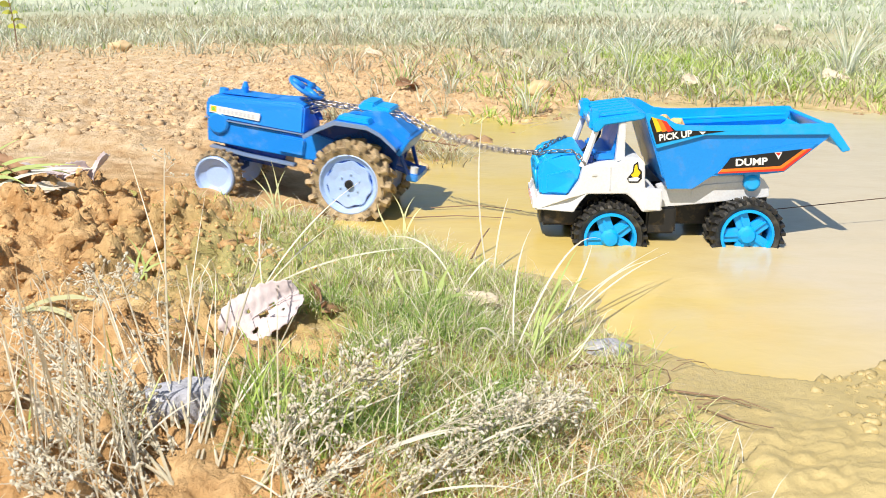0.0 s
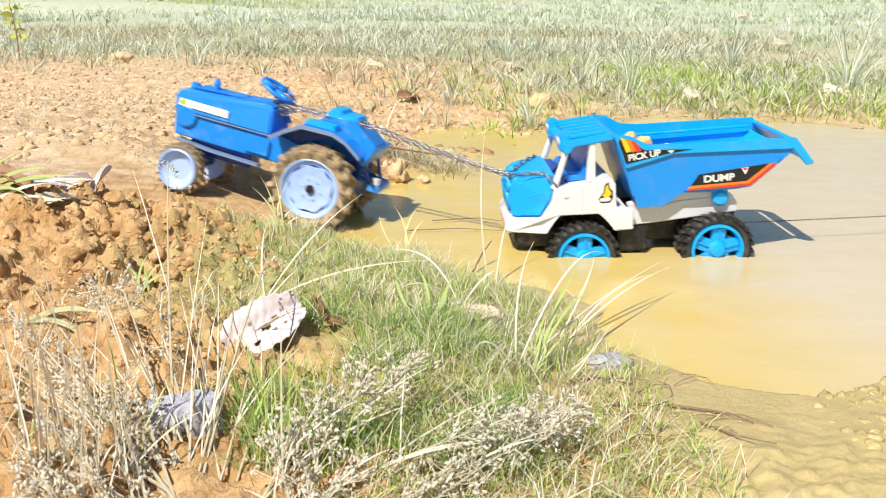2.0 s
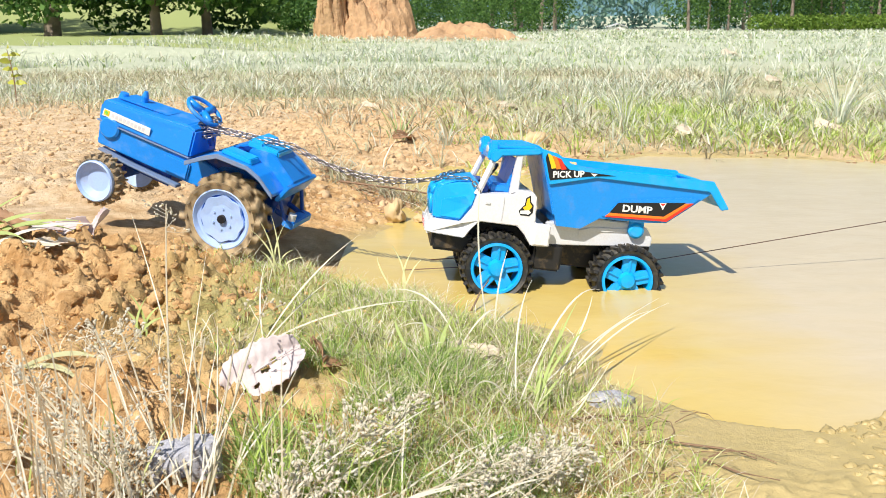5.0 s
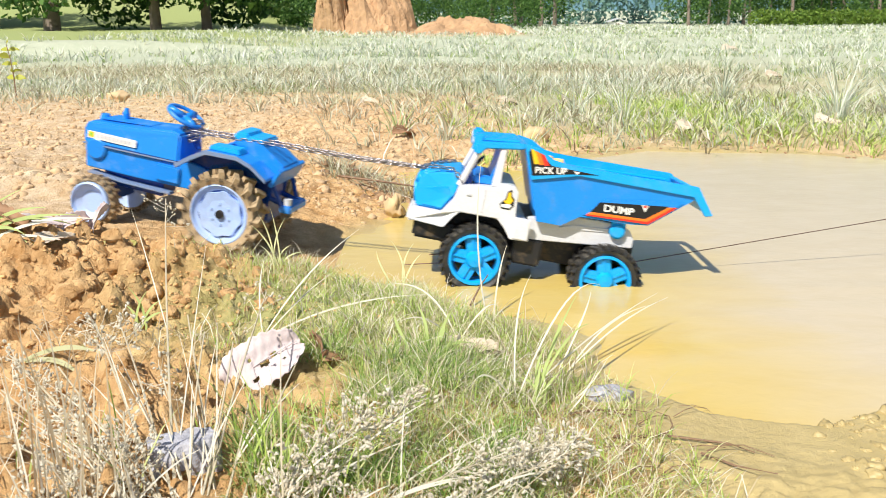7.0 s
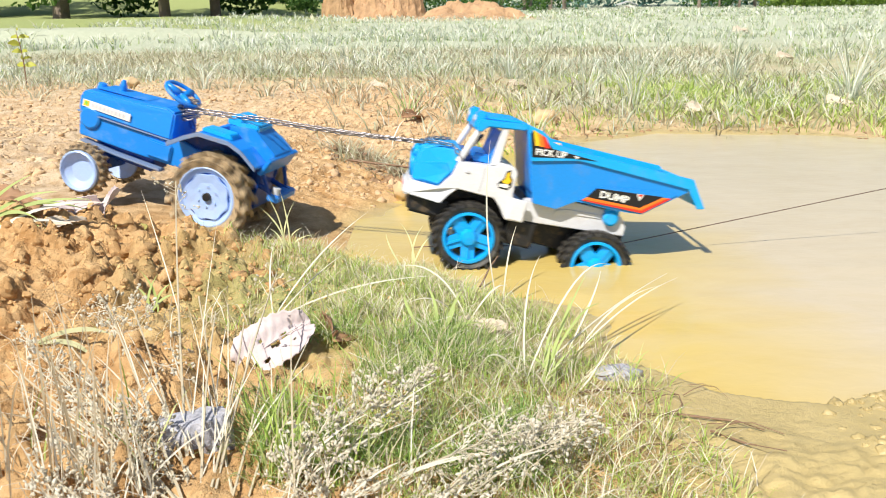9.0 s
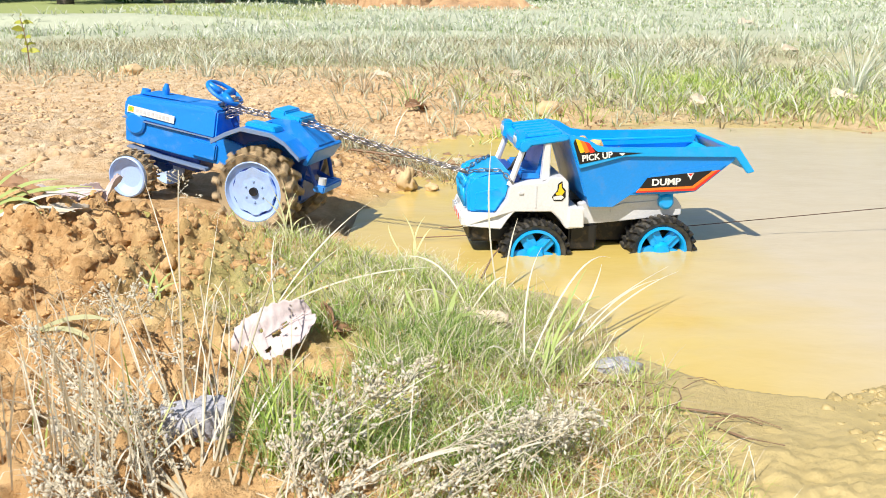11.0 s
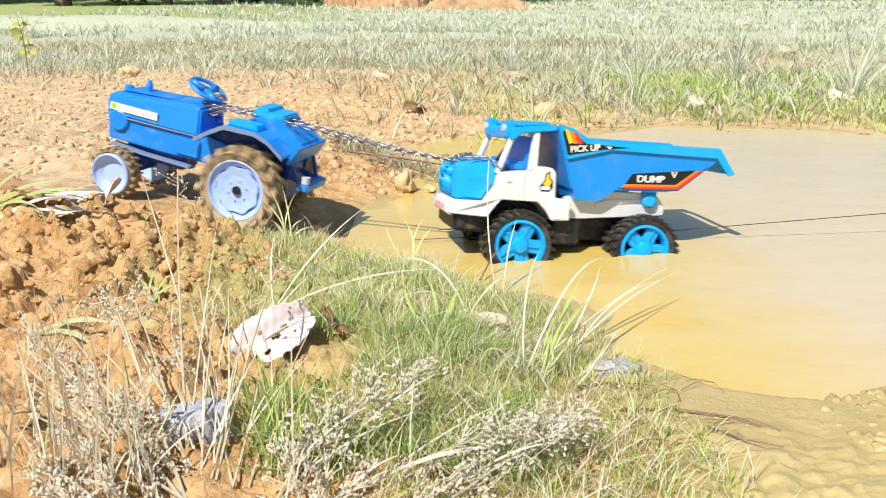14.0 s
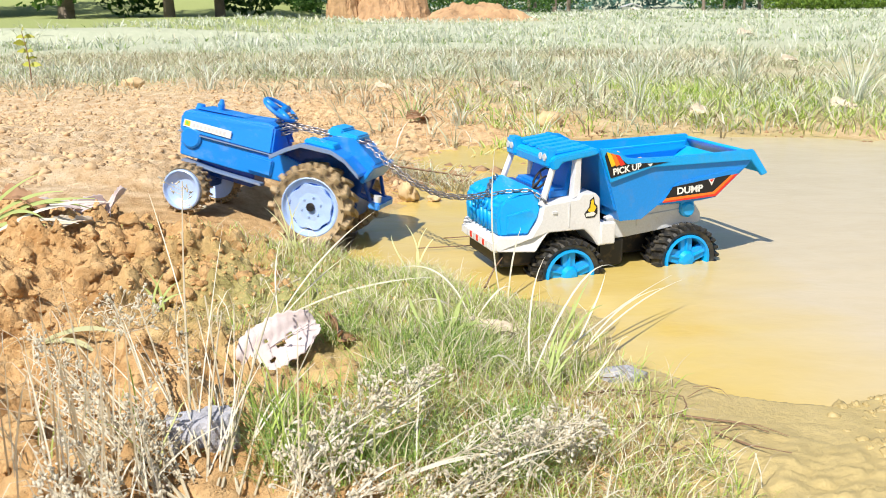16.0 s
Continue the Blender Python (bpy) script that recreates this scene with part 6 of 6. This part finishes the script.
# ---- movement: seconds, place, yaw, pitch, roll ----
TRUCK_ROWS = [
    (0, 0.3226, 1.2504, 0.0128, 178.12, 0.79, 0.16),
    (0.5, 0.3262, 1.2631, 0.0115, 176.73, 1.54, -2.02),
    (1, 0.2755, 1.2713, 0.0040, 177.80, 3.43, -1.35),
    (1.5, 0.1958, 1.2695, 0.0172, 182.57, 1.75, 2.03),
    (2, 0.2822, 1.2647, 0.0065, 181.43, 2.69, -1.29),
    (2.5, 0.3133, 1.2364, 0.0184, 183.84, -0.43, -1.85),
    (3, 0.3095, 1.2496, 0.0115, 182.33, 0.10, -0.03),
    (3.5, 0.2122, 1.2846, 0.0083, 180.61, 2.51, -1.11),
    (4, 0.1646, 1.2951, 0.0148, 179.16, -7.65, 3.21),
    (4.2, 0.1656, 1.2736, 0.0175, 182.36, -7.78, 3.44),
    (6.3, 0.1362, 1.2853, 0.0190, 181.91, -9.57, 3.15),
    (6.5, 0.1029, 1.2696, 0.0231, 178.68, -10.15, -2.36),
    (7, 0.1406, 1.2792, 0.0172, 177.91, -10.66, 2.80),
    (7.5, 0.2731, 1.2549, 0.0014, 188.96, -0.90, 1.85),
    (8, 0.3069, 1.2687, 0.0018, 185.22, -0.97, 2.69),
    (8.5, 0.2405, 1.2756, 0.0000, 183.83, 2.19, 1.04),
    (9, 0.1111, 1.2814, 0.0155, 182.08, -15.67, 3.19),
    (9.2, 0.0750, 1.2867, 0.0062, 177.99, -16.14, -3.02),
    (11.3, 0.2087, 1.3081, 0.0019, 188.28, -0.74, 1.28),
    (11.5, 0.1666, 1.2901, 0.0114, 189.00, -7.09, 4.36),
    (12, 0.0802, 1.3107, 0.0023, 182.68, -14.43, -4.47),
    (12.5, 0.1125, 1.2873, 0.0079, 185.40, -15.37, 1.13),
    (13, 0.2023, 1.2762, 0.0075, 196.27, -2.05, -0.00),
    (13.5, 0.2258, 1.2765, 0.0031, 197.07, 1.31, -1.10),
    (14, 0.1724, 1.2955, 0.0053, 190.05, -6.21, 6.18),
    (14.5, 0.0910, 1.3121, 0.0013, 183.79, -15.01, -4.46),
    (15, 0.1016, 1.3085, 0.0044, 182.91, -14.98, -4.47),
    (15.5, 0.1889, 1.2727, 0.0084, 194.94, -4.38, 3.52),
    (16, 0.2141, 1.2685, 0.0051, 199.62, -0.09, -0.70),
]
TRACTOR_ROWS = [
    (0, -0.1241, 1.3761, 0.0539, 168.14, -9.02, -0.14),
    (0.5, -0.0720, 1.3774, 0.0345, 167.82, -12.17, -1.61),
    (1, -0.2228, 1.3836, 0.0645, 163.03, -27.78, 3.28),
    (1.5, -0.2943, 1.3674, 0.0815, 164.32, -25.15, -0.62),
    (2, -0.1851, 1.3804, 0.0603, 167.46, -13.93, 2.68),
    (2.5, -0.0670, 1.3714, 0.0355, 169.06, -12.46, -1.38),
    (3, -0.1264, 1.3688, 0.0555, 167.28, -8.94, 1.16),
    (3.5, -0.2626, 1.3641, 0.0718, 165.12, -16.38, 3.43),
    (4, -0.3222, 1.3480, 0.0908, 163.70, -30.18, -0.96),
    (4.2, -0.2969, 1.3540, 0.0888, 165.22, -20.89, -2.01),
    (6.3, -0.3313, 1.3517, 0.0891, 163.85, -22.63, -2.83),
    (6.5, -0.3536, 1.3534, 0.1004, 166.16, -17.94, -4.94),
    (7, -0.3086, 1.3689, 0.0836, 167.17, -11.31, -0.67),
    (7.5, -0.1683, 1.4024, 0.0508, 172.44, -12.93, 4.27),
    (8, -0.1236, 1.4089, 0.0409, 174.60, -12.18, 0.53),
    (8.5, -0.2365, 1.3780, 0.0609, 168.12, -17.96, 5.90),
    (9, -0.3395, 1.3629, 0.0859, 166.12, -17.26, 0.06),
    (9.2, -0.3610, 1.3583, 0.0954, 166.47, -10.34, -0.71),
    (11.3, -0.2653, 1.3521, 0.0764, 163.72, -12.61, 0.87),
    (11.5, -0.2957, 1.3439, 0.0850, 164.57, -14.47, -0.20),
    (12, -0.3560, 1.3277, 0.1074, 164.48, -9.25, -2.98),
    (12.5, -0.3235, 1.3441, 0.0918, 165.45, -9.97, -0.52),
    (13, -0.2515, 1.3755, 0.0696, 166.75, -14.61, 2.61),
    (13.5, -0.2168, 1.3559, 0.0692, 164.48, -13.74, 3.66),
    (14, -0.2916, 1.3474, 0.0850, 163.86, -12.41, -0.20),
    (14.5, -0.3558, 1.3473, 0.1021, 164.53, -11.06, -2.84),
    (15, -0.3425, 1.3452, 0.0959, 165.08, -10.39, -3.22),
    (15.5, -0.2635, 1.3633, 0.0752, 166.28, -12.74, 0.68),
    (16, -0.1973, 1.3747, 0.0644, 165.10, -13.44, 2.26),
]
# seconds and the height at which the cord leaves to the side
CORD_ROWS = [(0, 0.050), (0.5, 0.050), (1, 0.07), (1.5, 0.080), (2, 0.03), (2.5, -0.05), (3, -0.05), (3.5, -0.03), (4, 0.10), (6.3, 0.11), (7, 0.10), (7.5, -0.05), (8, -0.05), (8.5, 0.10), (9, 0.13),
             (11.3, 0.05), (12, 0.06), (12.5, 0.035), (13, 0.02), (13.5, -0.05), (14, 0.05), (14.5, -0.05), (15, 0.03), (15.5, -0.05), (16, -0.05)]

# seconds and how far the chain hangs loose
SLACK = [(0, 0.012), (0.5, 0.02), (1, 0), (2, 0), (2.5, 0.02), (3, 0.012), (3.5, 0), (7, 0), (7.5, 0.025), (8, 0.035), (8.5, 0), (13, 0), (13.5, 0.015), (14, 0), (15, 0), (15.5, 0.012), (16, 0.03)]


def spun(rows, radius, slip):
    """Seconds and wheel angle, every tenth of a second: rolled way and, beyond a line, slipping."""
    ts = [r[0] for r in rows]
    out, a, last = [], 0.0, None
    for i in range(161):
        t = i / 10
        x = float(np.interp(t, ts, [r[1] for r in rows]))
        if last is not None:
            a += math.degrees((last - x) / radius) + slip(t, x) * 0.1
        last = x
        out.append((t, a))
    return out


def motions():
    walk(truck, [(t, pose(x, y, z, roll, pitch, yaw)) for t, x, y, z, yaw, pitch, roll in TRUCK_ROWS])
    walk(tractor, [(t, pose(x, y, z, roll, pitch, yaw)) for t, x, y, z, yaw, pitch, roll in TRACTOR_ROWS])
    turned = spun(TRUCK_ROWS, 0.0495, lambda t, x: 0)
    for w, x, y, z in truck_wheels:
        walk(w, [(t, pose(x, y, z, 0, a + 20, 0)) for t, a in turned[::2]])
    rear = spun(TRACTOR_ROWS, 0.064, lambda t, x: 330 if x < -0.2 else 0)
    front = spun(TRACTOR_ROWS, 0.039, lambda t, x: 0)
    for w, x, y, z in tractor_wheels:
        walk(w, [(t, pose(x, y, z, 0, a, 0)) for t, a in (front if x > 0.1 else rear)])
    # the chain hangs between the tractor's rear deck and the truck's hood
    places = [[[] for _ in range(LINKS)] for _ in strands]
    cord = []
    for i in range(65):
        t = i / 4
        scene.frame_set(frame(t))
        A, B = tractor.matrix_basis.copy(), truck.matrix_basis.copy()
        for k, s in enumerate((1, -1)):
            a, b = A @ Vector((0.082, 0.012 * s + 0.010, 0.099)), A @ Vector((-0.050, 0.012 * s + 0.012, 0.105))
            q = B @ Vector((0.190, 0.006 * s + 0.02, 0.104))
            # a taut chain runs straight from the column; a loose one bends over the deck
            along = (b - a).length / ((b - a).length + (q - b).length)
            if a.lerp(q, along).z > b.z:
                b = a.lerp(q, along)
            first, span = (b - a).length, (q - b).length
            spare = max(0.0, 0.224 - span)
            sag = min(math.sqrt(0.375 * span * spare), 0.05) + 0.002 + float(np.interp(t, [r[0] for r in SLACK], [r[1] for r in SLACK]))
            pts = []
            for j in range(LINKS + 1):
                d = (first + span) * j / LINKS
                if d < first:
                    c = a.lerp(b, d / first)
                else:
                    u = (d - first) / span
                    c = b.lerp(q, u)
                    c.z -= 4 * sag * u * (1 - u)
                c.z = max(c.z, 0.006)
                pts.append(c)
            for j in range(LINKS):
                way = (pts[j + 1] - pts[j]).normalized()
                m = Matrix.Translation((pts[j] + pts[j + 1]) / 2) @ way.to_track_quat("X", "Z").to_matrix().to_4x4() @ pose(0, 0, 0, 45 + 90 * (j % 2), 0, 0)
                places[k][j].append((t, m))
        start = B @ Vector((-0.12, 0.02, 0.02))
        z = float(np.interp(t, [r[0] for r in CORD_ROWS], [r[1] for r in CORD_ROWS]))
        start.z = max(start.z, 0.012) if z > 0 else -0.02
        way = Vector((0.95, 1.36, z)) - start
        cord.append((t, Matrix.Translation(start) @ way.to_track_quat("X", "Z").to_matrix().to_4x4()))
    scene.frame_set(1)
    for k, row in enumerate(strands):
        for o, rows in zip(row, places[k]):
            walk(o, rows)
    walk(drag_cord, cord)


motions()
